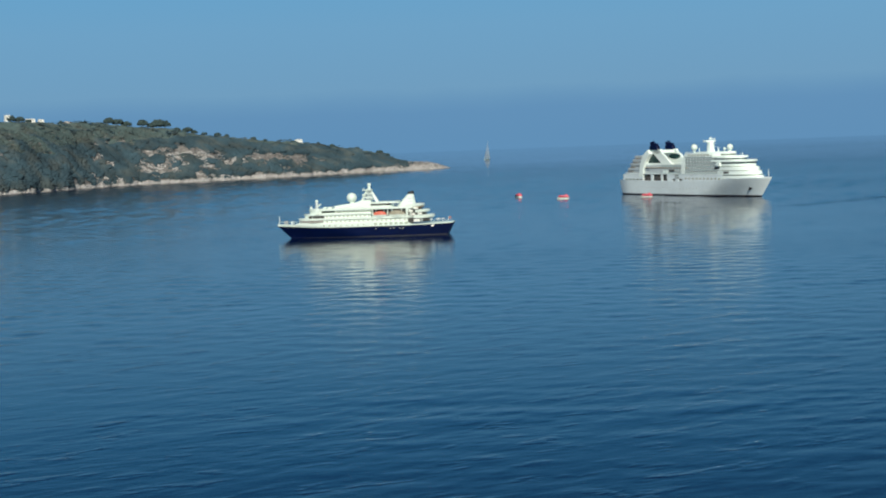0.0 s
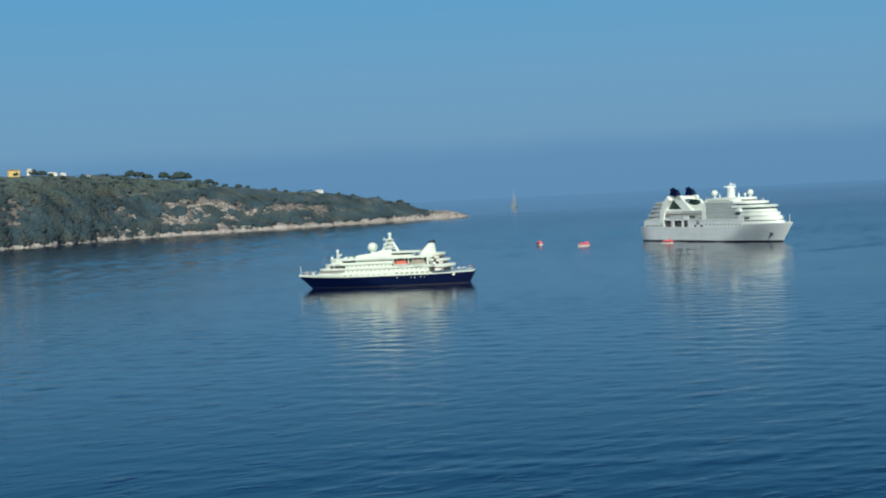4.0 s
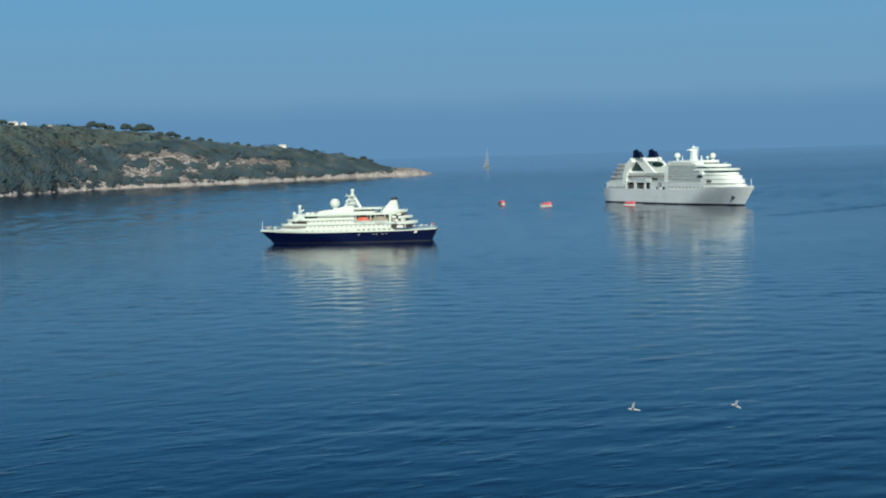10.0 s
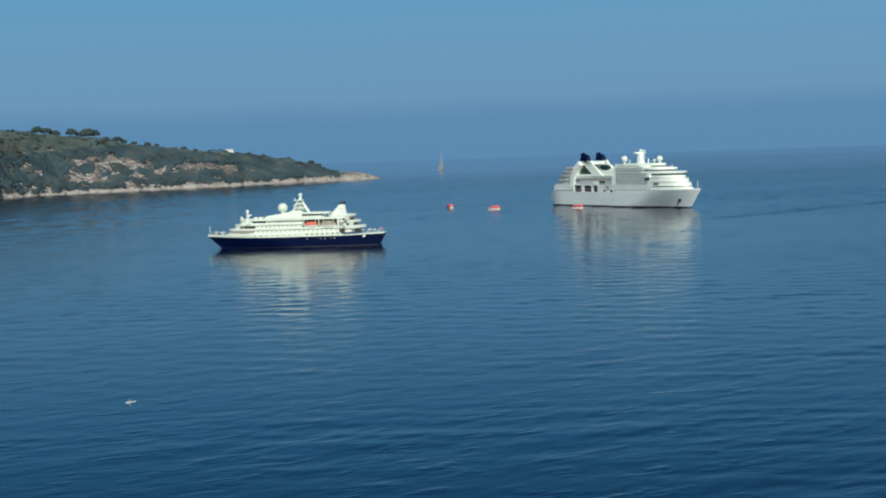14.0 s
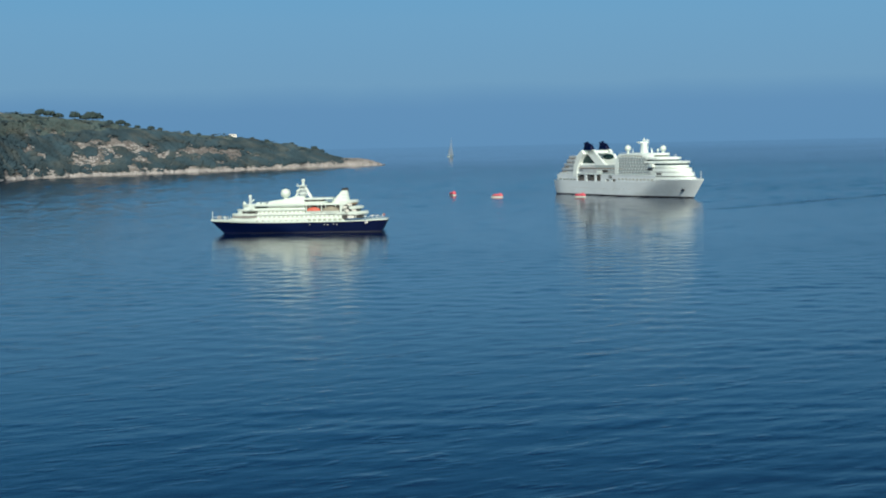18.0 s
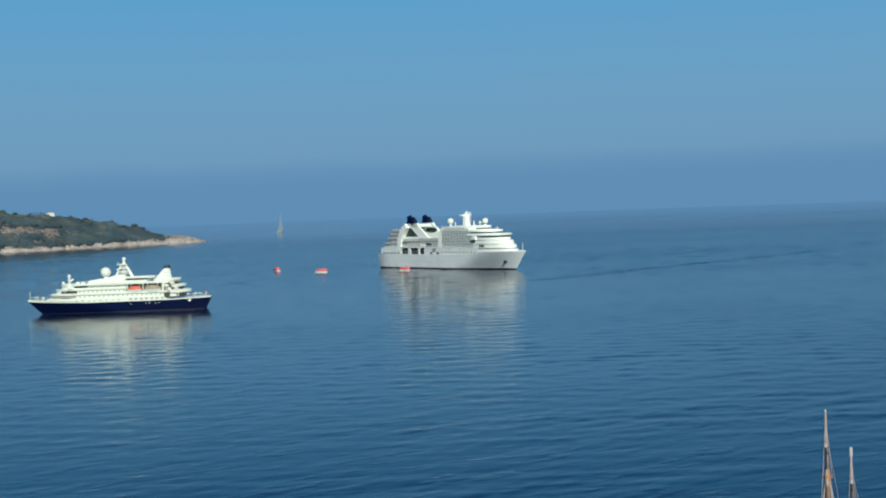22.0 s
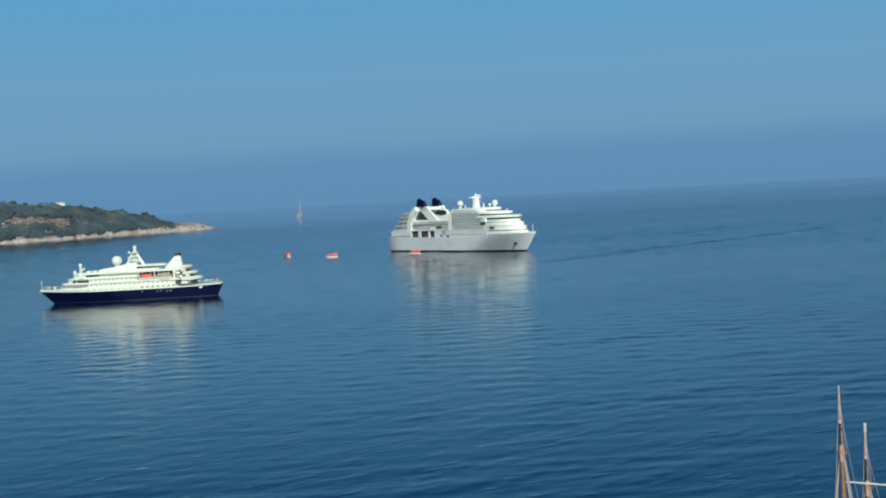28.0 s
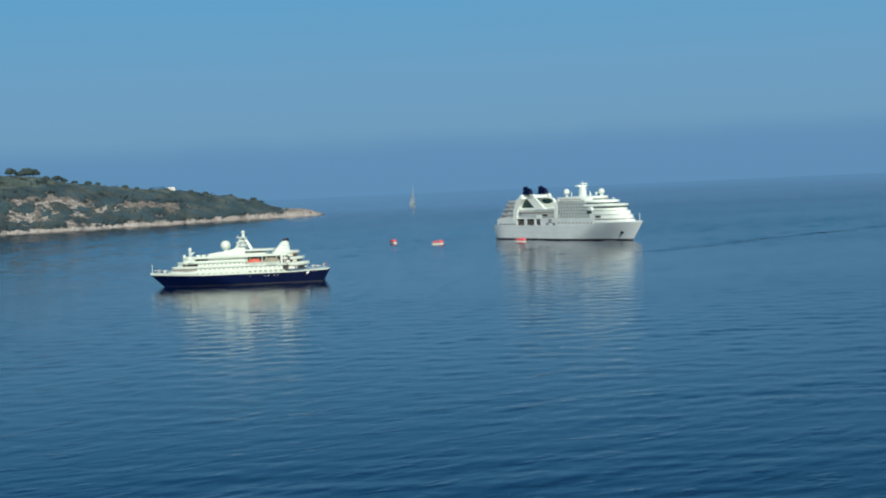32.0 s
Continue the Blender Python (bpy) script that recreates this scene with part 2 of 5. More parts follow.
BARK = material("brown_bark", (0.12, 0.085, 0.06), 0.9, vary=0.3, scale=1.0, bump=0.4)
# foliage colours lifted and blued: the distance haze is mixed into them
PINE = island_material("hazed_pine_needles", ((0.030, 0.050, 0.050), (0.037, 0.058, 0.056), (0.044, 0.066, 0.060)))
MACCHIA = island_material("hazed_evergreen_scrub", ((0.034, 0.061, 0.077), (0.035, 0.064, 0.079), (0.037, 0.065, 0.081), (0.034, 0.062, 0.078)), 0.95, 0.022, 0.34, (0.060, 0.077, 0.079), 0.65)
GARRIGUE = island_material("hazed_garrigue", ((0.065, 0.096, 0.094), (0.068, 0.099, 0.097), (0.072, 0.103, 0.099), (0.063, 0.093, 0.093)), 0.95, 0.022, 0.22, (0.076, 0.094, 0.086), 0.65)
STONES = island_material("pale_shore_rock", ((0.358, 0.339, 0.326), (0.411, 0.395, 0.377), (0.315, 0.292, 0.281), (0.376, 0.348, 0.326)), 0.9, 0.12, 0.25, None, 0.3)
SCREE = island_material("weathered_slope_stone", ((0.189, 0.176, 0.168), (0.234, 0.218, 0.209), (0.162, 0.152, 0.148), (0.360, 0.342, 0.326)), 0.9, 0.1, 0.2)
GROUND = material("dry_stony_ground", (0.124, 0.110, 0.101), 0.95, vary=0.25, scale=0.03, fine=7, bump=0.3, second=(0.216, 0.195, 0.176))
CURTAIN = material("curtained_window", (0.47, 0.48, 0.40), 0.2, vary=0.25, scale=0.4)
LOUNGE = material("lounge_window", (0.16, 0.19, 0.14), 0.12, vary=0.3, scale=0.4)
PALE_PANE = material("pale_green_window", (0.40, 0.44, 0.34), 0.15, vary=0.25, scale=0.4)
# dark colour with the shade of recesses and bays put into it
AFT_DARK = material("aft_shade_colour", (0.085, 0.072, 0.058), 0.3, vary=0.35, scale=0.4)
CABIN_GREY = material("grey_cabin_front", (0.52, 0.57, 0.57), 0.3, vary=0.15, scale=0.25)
BLIND = material("drawn_cabin_blind", (0.49, 0.525, 0.51), 0.2, vary=0.25, scale=0.4)
# near-black colour in place of deep shade inside openings
SHADE = material("deep_shade_colour", (0.045, 0.042, 0.036), 0.45, vary=0.35, scale=0.4)
BRIDGE_GLASS = material("bridge_window_glass", (0.035, 0.045, 0.035), 0.12, vary=0.3, scale=0.4)
TARP = material("brown_boat_cover", (0.30, 0.27, 0.20), 0.6, vary=0.3, scale=0.5)
# white terrace paint greyed to hold its shade
TERRACE = material("terrace_shade_grey", (0.58, 0.62, 0.625), 0.4, vary=0.12, scale=0.2)
RED = material("faded_red_bunting", (0.28, 0.13, 0.12), 0.7, vary=0.2, scale=1)


# ---- mesh tools ----
class Geo:
    """Gathers vertices and faces of one mesh."""

    def __init__(self):
        self.v, self.f = [], []

    def add(self, verts, faces):
        n = len(self.v)
        self.v += [tuple(p) for p in verts]
        self.f += [tuple(i + n for i in f) for f in faces]
        return self

    def loft(self, rows, closed=False, caps=False):
        """Skin between rows of equally many points."""
        m = len(rows[0])
        faces = []
        for i in range(len(rows) - 1):
            for j in range(m if closed else m - 1):
                k = (j + 1) % m
                faces.append((i * m + j, i * m + k, (i + 1) * m + k, (i + 1) * m + j))
        if caps:
            faces += [tuple(reversed(range(m))), tuple(range((len(rows) - 1) * m, len(rows) * m))]
        return self.add([p for r in rows for p in r], faces)

    def prism(self, outline, z0, z1, shift=(0, 0), grow=1.0, middle=(0, 0)):
        """An upright block over an outline of (x, y), counter-clockwise; the top may be shifted or shrunk."""
        low = [(x, y, z0) for x, y in outline]
        top = [(middle[0] + (x - middle[0]) * grow + shift[0], middle[1] + (y - middle[1]) * grow + shift[1], z1) for x, y in outline]
        return self.loft([low, top], True, True)

    def box(self, x0, x1, y0, y1, z0, z1):
        return self.prism([(x0, y0), (x1, y0), (x1, y1), (x0, y1)], z0, z1)

    def tube(self, path, radii, sides=8):
        """A round bar along a path of points."""
        rows = []
        for i, p in enumerate(path):
            p = Vector(p)
            a, b = Vector(path[max(i - 1, 0)]), Vector(path[min(i + 1, len(path) - 1)])
            d = (b - a).normalized()
            s = d.orthogonal().normalized() if abs(d.z) > 0.9 else d.cross(Vector((0, 0, 1))).normalized()
            u = s.cross(d)
            r = radii[i] if isinstance(radii, (list, tuple)) else radii
            rows.append([p + (s * math.cos(q) + u * math.sin(q)) * r for q in (2 * math.pi * k / sides for k in range(sides))])
        return self.loft(rows, True, True)

    def ball(self, c, r, rings=10, sides=16, squash=1.0):
        rows = []
        for i in range(1, rings):
            a = -math.pi / 2 + math.pi * i / rings
            rows.append([(c[0] + r * math.cos(a) * math.cos(2 * math.pi * k / sides), c[1] + r * math.cos(a) * math.sin(2 * math.pi * k / sides),
                          c[2] + r * squash * math.sin(a)) for k in range(sides)])
        return self.loft(rows, True, True)

    def mesh(self, name, mat, smooth=35):
        me = bpy.data.meshes.new(name)
        me.from_pydata(self.v, [], self.f)
        me.materials.append(mat)
        if smooth:
            me.shade_smooth()
            me.set_sharp_from_angle(angle=radians(smooth))
        me.update()
        return me


def part(name, geo, mat, parent=None, label="", smooth=35, at=None):
    ob = new(name, geo.mesh(name, mat, smooth) if isinstance(geo, Geo) else geo)
    if parent:
        ob.parent = parent
    if at is not None:
        ob.matrix_basis = at
    return tagged(ob, label=label)


def thing(name, label, category, at=None, group="", kind=""):
    ob = new(name)
    if at is not None:
        ob.matrix_basis = at
    return tagged(ob, label, category, group, kind)


def plan(x0, x1, half, nose=0.0, tail=0.0, steps=9):
    """Deck outline: straight sides at +-half, an elliptic nose and tail of the given depths."""
    pts = []
    if nose:
        pts += [(x1 - nose + nose * math.cos(a), half * math.sin(a)) for a in (-math.pi / 2 + math.pi * i / (2 * steps) for i in range(2 * steps + 1))]
    else:
        pts += [(x1, -half), (x1, half)]
    if tail:
        pts += [(x0 + tail - tail * math.cos(a), -half * math.sin(a)) for a in (-math.pi / 2 + math.pi * i / (2 * steps) for i in range(2 * steps + 1))]
    else:
        pts += [(x0, half), (x0, -half)]
    return pts


def hull_rows(length, beam, lows, tops, rake, counter, entry, run, cols=44, rows=12, flare=1.0, hollow=0.0):
    """Both sides of a ship's shell from lows(p) to tops(p), p running from stern to bow; returns rows of points, port then starboard."""
    out_p, out_s = [], []
    ztop = 9.0
    for k in range(rows + 1):
        rp, rs = [], []
        for j in range(cols + 1):
            p = j / cols
            p = 0.5 - 0.5 * math.cos(math.pi * p)
            z = lows(p) + (tops(p) - lows(p)) * k / rows
            zz = max(0.0, min(1.0, z / flare))
            xb, xs = length / 2 - rake * (1 - zz), -length / 2 + counter * (1 - zz)
            x = xs + (xb - xs) * p
            a = max(0.0, min(1.0, (xb - x) / (entry * (1.25 - 0.25 * zz))))
            b = max(0.0, min(1.0, (x - xs) / run))
            y = beam / 2 * (1 - (1 - a) ** (1.7 + 0.5 * zz)) * (0.80 + 0.20 * (1 - (1 - b) ** 2)) * (0.93 + 0.07 * zz) * (1 - hollow * (1 - zz) ** 1.3 * (1 - a) ** 0.6)
            rp.append((x, y, z))
            rs.append((x, -y, z))
        out_p.append(rp)
        out_s.append(rs)
    return out_p, out_s


def side_at(x, z, length, beam, rake, counter, entry, run, flare, hollow=0.0):
    """Half breadth of that hull at x and height z."""
    zz = max(0.0, min(1.0, z / flare))
    xb, xs = length / 2 - rake * (1 - zz), -length / 2 + counter * (1 - zz)
    a = max(0.0, min(1.0, (xb - x) / (entry * (1.25 - 0.25 * zz))))
    b = max(0.0, min(1.0, (x - xs) / run))
    return beam / 2 * (1 - (1 - a) ** (1.7 + 0.5 * zz)) * (0.80 + 0.20 * (1 - (1 - b) ** 2)) * (0.93 + 0.07 * zz) * (1 - hollow * (1 - zz) ** 1.3 * (1 - a) ** 0.6)


def shell(length, beam, lows, tops, deck=False, **kw):
    g = Geo()
    port, star = hull_rows(length, beam, lows, tops, **kw)
    g.loft([list(reversed(r)) for r in port])
    g.loft(star)
    g.loft([[p[0] for p in port], [s[0] for s in star]])          # transom
    if deck:
        g.loft([port[-1], star[-1]])
    return g


def railing(g, pts, height=1.05, gap=2.0, r=0.035):
    """Handrails on stanchions along a line of points."""
    for h in (height, height * 0.55):
        g.tube([(x, y, z + h) for x, y, z in pts], r, 4)
    for a, b in zip(pts, pts[1:]):
        a, b = Vector(a), Vector(b)
        n = max(1, int((b - a).length / gap))
        for i in range(n):
            q = a.lerp(b, i / n)
            g.tube([q, q + Vector((0, 0, height))], r, 4)


def pane_row(parent, shared, xs, y, z, name="window"):
    for x in xs:
        part(name, shared, None, parent, at=pose(x, y, z))


# ---- sea ----
def water_material():
    m = bpy.data.materials.new("sea_water")
    m.use_nodes = True
    t = m.node_tree
    b = t.nodes["Principled BSDF"]
    b.inputs["Base Color"].default_value = (0.0003, 0.0048, 0.027, 1)
    b.inputs["IOR"].default_value = 1.36
    b.inputs["Specular Tint"].default_value = (0.50, 0.97, 1.0, 1)
    co = t.nodes.new("ShaderNodeTexCoord")

    def ripples(scale, stretch, turn, detail):
        """Noise with crests drawn out along a bearing, turn degrees from the x axis."""
        rt = t.nodes.new("ShaderNodeVectorRotate")
        rt.rotation_type = "Z_AXIS"
        rt.inputs["Angle"].default_value = radians(-turn)
        mp, nz = t.nodes.new("ShaderNodeMapping"), t.nodes.new("ShaderNodeTexNoise")
        mp.inputs["Scale"].default_value = (scale * stretch, scale, scale)
        nz.inputs["Scale"].default_value, nz.inputs["Detail"].default_value = 1.0, detail
        nz.inputs["Roughness"].default_value = 0.55
        t.links.new(co.outputs["Object"], rt.inputs["Vector"])
        t.links.new(rt.outputs[0], mp.inputs["Vector"])
        t.links.new(mp.outputs[0], nz.inputs["Vector"])
        return nz.outputs["Fac"]

    def bumped(height, strength, dist, after=None, scaled=None):
        bp = t.nodes.new("ShaderNodeBump")
        bp.inputs["Strength"].default_value, bp.inputs["Distance"].default_value = strength, dist
        t.links.new(height, bp.inputs["Height"])
        if scaled:
            t.links.new(scaled, bp.inputs["Strength"])
        if after:
            t.links.new(after, bp.inputs["Normal"])
        return bp.outputs[0]

    # ripples fade towards the open sea, where the air is still
    far = t.nodes.new("ShaderNodeVectorMath")
    far.operation = "LENGTH"
    t.links.new(co.outputs["Object"], far.inputs[0])
    fade = t.nodes.new("ShaderNodeMapRange")
    fade.inputs["From Min"].default_value, fade.inputs["From Max"].default_value = 220, 900
    fade.inputs["To Min"].default_value, fade.inputs["To Max"].default_value = 1.0, 0.6
    t.links.new(far.outputs["Value"], fade.inputs["Value"])
    # a ruffled streak left by a passing boat
    sep = t.nodes.new("ShaderNodeSeparateXYZ")
    t.links.new(co.outputs["Object"], sep.inputs[0])

    def math_node(op, a, b):
        n = t.nodes.new("ShaderNodeMath")
        n.operation = op
        for i, q in enumerate((a, b)):
            if isinstance(q, (int, float)):
                n.inputs[i].default_value = q
            elif q is not None:
                t.links.new(q, n.inputs[i])
        return n.outputs[0]

    across = math_node("ADD", math_node("MULTIPLY", sep.outputs["X"], 0.76), math_node("MULTIPLY", sep.outputs["Y"], -0.65))
    across = math_node("ADD", across, math_node("MULTIPLY", ripples(0.012, 1.0, 0, 2.0), 26.0))
    off = math_node("ABSOLUTE", math_node("ADD", across, 672.0 - 13.0), None)
    line = t.nodes.new("ShaderNodeMapRange")
    line.interpolation_type = "SMOOTHSTEP"
    line.inputs["From Min"].default_value, line.inputs["From Max"].default_value = 0.0, 15.0
    line.inputs["To Min"].default_value, line.inputs["To Max"].default_value = 1.0, 0.0
    t.links.new(off, line.inputs["Value"])
    along = math_node("ADD", math_node("MULTIPLY", sep.outputs["X"], 0.65), math_node("MULTIPLY", sep.outputs["Y"], 0.76))
    ends = t.nodes.new("ShaderNodeMapRange")
    ends.interpolation_type = "SMOOTHSTEP"
    ends.inputs["From Min"].default_value, ends.inputs["From Max"].default_value = 880, 960
    t.links.new(along, ends.inputs["Value"])
    ends2 = t.nodes.new("ShaderNodeMapRange")
    ends2.interpolation_type = "SMOOTHSTEP"
    ends2.inputs["From Min"].default_value, ends2.inputs["From Max"].default_value = 1180, 1420
    ends2.inputs["To Min"].default_value, ends2.inputs["To Max"].default_value = 1.0, 0.0
    t.links.new(along, ends2.inputs["Value"])
    broken = t.nodes.new("ShaderNodeMapRange")
    broken.inputs["From Min"].default_value, broken.inputs["From Max"].default_value = 0.40, 0.58
    broken.inputs["To Min"].default_value = 0.15
    t.links.new(ripples(0.022, 1.0, 40, 3.0), broken.inputs["Value"])
    streak = math_node("MULTIPLY", line.outputs[0], math_node("MULTIPLY", ends.outputs[0], ends2.outputs[0]))
    streak = math_node("MULTIPLY", streak, broken.outputs[0])
    gust = t.nodes.new("ShaderNodeMapRange")                      # ripples come in loose packets
    gust.inputs["From Min"].default_value, gust.inputs["From Max"].default_value = 0.36, 0.64
    gust.inputs["To Min"].default_value, gust.inputs["To Max"].default_value = 0.5, 1.6
    t.links.new(ripples(0.045, 0.45, 50, 4.0), gust.inputs["Value"])
    open_sea = t.nodes.new("ShaderNodeMapRange")                  # far out the air is still and the sea glassy
    open_sea.interpolation_type = "SMOOTHSTEP"
    open_sea.inputs["From Min"].default_value, open_sea.inputs["From Max"].default_value = 1900, 3300
    open_sea.inputs["To Min"].default_value, open_sea.inputs["To Max"].default_value = 0.0, 1.0
    t.links.new(far.outputs["Value"], open_sea.inputs["Value"])
    breeze = t.nodes.new("ShaderNodeMapRange")                    # a little more air east of the bay's middle
    breeze.interpolation_type = "SMOOTHSTEP"
    breeze.inputs["From Min"].default_value, breeze.inputs["From Max"].default_value = 0, 170
    t.links.new(sep.outputs["X"], breeze.inputs["Value"])
    force = math_node("ADD", math_node("MULTIPLY", fade.outputs[0], gust.outputs[0]), math_node("MULTIPLY", streak, 0.8))
    crest = t.nodes.new("ShaderNodeMapRange")                     # scattered steeper wavelets
    crest.interpolation_type = "SMOOTHSTEP"
    crest.inputs["From Min"].default_value, crest.inputs["From Max"].default_value = 0.54, 0.74
    t.links.new(ripples(0.15, 0.5, 36, 3.0), crest.inputs["Value"])
    n0 = bumped(ripples(0.16, 0.55, 32, 2.4), 1.0, 0.125, None, force)
    n1 = bumped(crest.outputs[0], 1.0, 0.07, n0, force)
    n2 = bumped(ripples(0.5, 0.6, 12, 2.0), 1.0, 0.012, n1, force)
    t.links.new(n2, b.inputs["Normal"])
    patch = ripples(0.004, 0.35, 20, 4.0)                       # cat's paws: rougher and smoother water
    r = t.nodes.new("ShaderNodeMapRange")
    r.inputs["From Min"].default_value, r.inputs["From Max"].default_value = 0.35, 0.65
    r.inputs["To Min"].default_value, r.inputs["To Max"].default_value = 0.115, 0.140
    t.links.new(patch, r.inputs["Value"])
    near = math_node("MULTIPLY", math_node("SUBTRACT", fade.outputs[0], 0.6), 0.04)
    airy = math_node("MULTIPLY", math_node("MULTIPLY", breeze.outputs[0], fade.outputs[0]), 0.055)
    rough = math_node("ADD", math_node("ADD", near, airy), math_node("ADD", r.outputs[0], math_node("MULTIPLY", open_sea.outputs[0], -0.06)))
    rough = math_node("ADD", rough, math_node("MULTIPLY", streak, 0.13))
    t.links.new(rough, b.inputs["Roughness"])
    return m


OPEN_SLOPE, RUFFLE_SLOPE = 0.049, 0.022


def build_sea():
    """One sheet to the horizon: a fan of rings, finest before the viewer, with low swell; far out it lifts to the true skyline."""
    fine = np.radians(np.linspace(-34, 34, 520))
    rest = np.radians(np.linspace(34, 326, 80))[1:-1]
    az = np.concatenate([fine, rest])
    rad = np.concatenate([[0, 15, 40, 90, 150], np.geomspace(190, 1500, 560), np.geomspace(1504, 3900, 330), np.linspace(3960, 4930, 16)])
    A, R = np.meshgrid(az, rad)
    X, Y = np.sin(A) * R, np.cos(A) * R
    Z = np.zeros_like(X)
    rng = np.random.default_rng(5)
    for wl, amp in ((34, 0.075), (24, 0.070), (17, 0.060), (12, 0.048), (8.5, 0.036), (6.2, 0.026), (4.6, 0.016)):
        for k in range(5):
            d = radians(122) + rng.normal(0, 0.55)
            kx, ky, ph = 2 * np.pi / wl * np.cos(d), 2 * np.pi / wl * np.sin(d), rng.uniform(0, 6.28)
            group = 0.6 + 0.4 * np.sin(X / (wl * 5.3) + k * 2 + ph) * np.sin(Y / (wl * 7.1) + ph)
            Z += amp * 0.5 * group * np.sin(kx * X + ky * Y + ph)
    packet = sum(np.sin(X * np.cos(q) / w + Y * np.sin(q) / w + p) for q, w, p in ((0.3, 17, 0), (1.2, 23, 2), (2.1, 31, 4), (1.7, 13, 1)))
    Z *= np.clip(0.50 + 0.16 * packet, 0.12, 1.0)
    Z *= np.clip((1300 - R) / 1000, 0, 1) * (0.75 + 0.5 * np.clip(X / 120, -1, 1)) * np.where(np.abs(A) < 0.6, 1, 0)
    open_swell = np.zeros_like(X)                                 # wind waves outside the bay, too far off to be told apart
    for k in range(26):
        wl, d, ph = rng.uniform(14, 26), radians(95) + rng.normal(0, 0.9), rng.uniform(0, 6.28)
        open_swell += OPEN_SLOPE * math.sqrt(2 / 26) * wl / (2 * np.pi) * np.sin(2 * np.pi / wl * (np.cos(d) * X + np.sin(d) * Y) + ph)
    ruffle = np.zeros_like(X)                                     # small waves round the ships
    for k in range(22):
        wl, d, ph = rng.uniform(8, 19), radians(98) + rng.normal(0, 0.95), rng.uniform(0, 6.28)
        ruffle += RUFFLE_SLOPE * math.sqrt(2 / 22) * wl / (2 * np.pi) * np.sin(2 * np.pi / wl * (np.cos(d) * X + np.sin(d) * Y) + ph)
    Z += ruffle * np.clip((R - 350) / 250, 0, 1) * np.clip((1300 - R) / 300, 0, 1) * np.where(np.abs(A) < 0.6, 1, 0)
    Z += open_swell * np.clip((R - 850) / 500, 0, 1) * np.clip((3600 - R) / 1200, 0, 1) * (1 + 0.5 * np.clip((-X - 150) / 300, 0, 1) * np.clip((R - 1700) / 400, 0, 1)) * np.where(np.abs(A) < 0.6, 1, 0)
    lift = np.clip((R - 3900) / 1030, 0, 1)
    Z += 13.0 * lift ** 2
    nr, na = X.shape
    verts = np.stack([X, Y, Z], -1).reshape(-1, 3)
    i, j = np.meshgrid(np.arange(nr - 1), np.arange(na), indexing="ij")
    k = (j + 1) % na
    quads = np.stack([i * na + j, (i + 1) * na + j, (i + 1) * na + k, i * na + k], -1).reshape(-1, 4)
    me = bpy.data.meshes.new("sea")
    me.vertices.add(len(verts))
    me.vertices.foreach_set("co", verts.ravel())
    me.loops.add(quads.size)
    me.loops.foreach_set("vertex_index", quads.ravel())
    me.polygons.add(len(quads))
    me.polygons.foreach_set("loop_start", np.arange(len(quads)) * 4)
    me.update(calc_edges=True)
    me.materials.append(water_material())
    me.shade_smooth()
    return tagged(new("water", me), "calm blue sea with low ripples under haze", "sea", kind="structure")


sea = build_sea()


# ---- far coast in the haze ----
def build_far_coast():
    m = bpy.data.materials.new("haze_glow_backdrop")
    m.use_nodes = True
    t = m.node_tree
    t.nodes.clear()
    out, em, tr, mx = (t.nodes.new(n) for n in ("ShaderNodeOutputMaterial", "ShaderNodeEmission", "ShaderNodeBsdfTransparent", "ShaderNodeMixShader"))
    # haze light is put into the backdrop: it glows blue and thins out upwards
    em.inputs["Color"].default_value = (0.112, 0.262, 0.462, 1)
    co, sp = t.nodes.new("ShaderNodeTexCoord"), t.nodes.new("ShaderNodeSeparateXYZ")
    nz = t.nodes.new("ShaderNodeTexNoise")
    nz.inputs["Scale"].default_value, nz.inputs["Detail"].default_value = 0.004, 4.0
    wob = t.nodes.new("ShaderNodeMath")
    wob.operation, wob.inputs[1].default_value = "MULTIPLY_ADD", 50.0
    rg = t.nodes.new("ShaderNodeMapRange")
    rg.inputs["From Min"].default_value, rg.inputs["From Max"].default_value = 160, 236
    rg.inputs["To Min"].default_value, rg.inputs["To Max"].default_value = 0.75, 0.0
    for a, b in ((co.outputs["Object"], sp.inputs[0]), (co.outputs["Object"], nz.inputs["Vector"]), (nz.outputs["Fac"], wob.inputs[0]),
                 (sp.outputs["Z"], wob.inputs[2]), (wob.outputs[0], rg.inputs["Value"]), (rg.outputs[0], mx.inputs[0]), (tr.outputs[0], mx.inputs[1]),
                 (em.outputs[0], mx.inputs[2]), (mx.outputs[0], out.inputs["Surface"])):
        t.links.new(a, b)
    g = Geo()
    az = [radians(-50 + i) for i in range(101)]
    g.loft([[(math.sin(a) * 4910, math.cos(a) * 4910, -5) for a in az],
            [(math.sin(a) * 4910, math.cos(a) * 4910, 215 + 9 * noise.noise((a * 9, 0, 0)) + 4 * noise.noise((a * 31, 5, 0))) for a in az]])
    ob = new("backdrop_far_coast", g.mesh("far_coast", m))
    return tagged(ob, "glowing backdrop of a distant mountain coast in blue haze", "far coast", kind="structure")


build_far_coast()


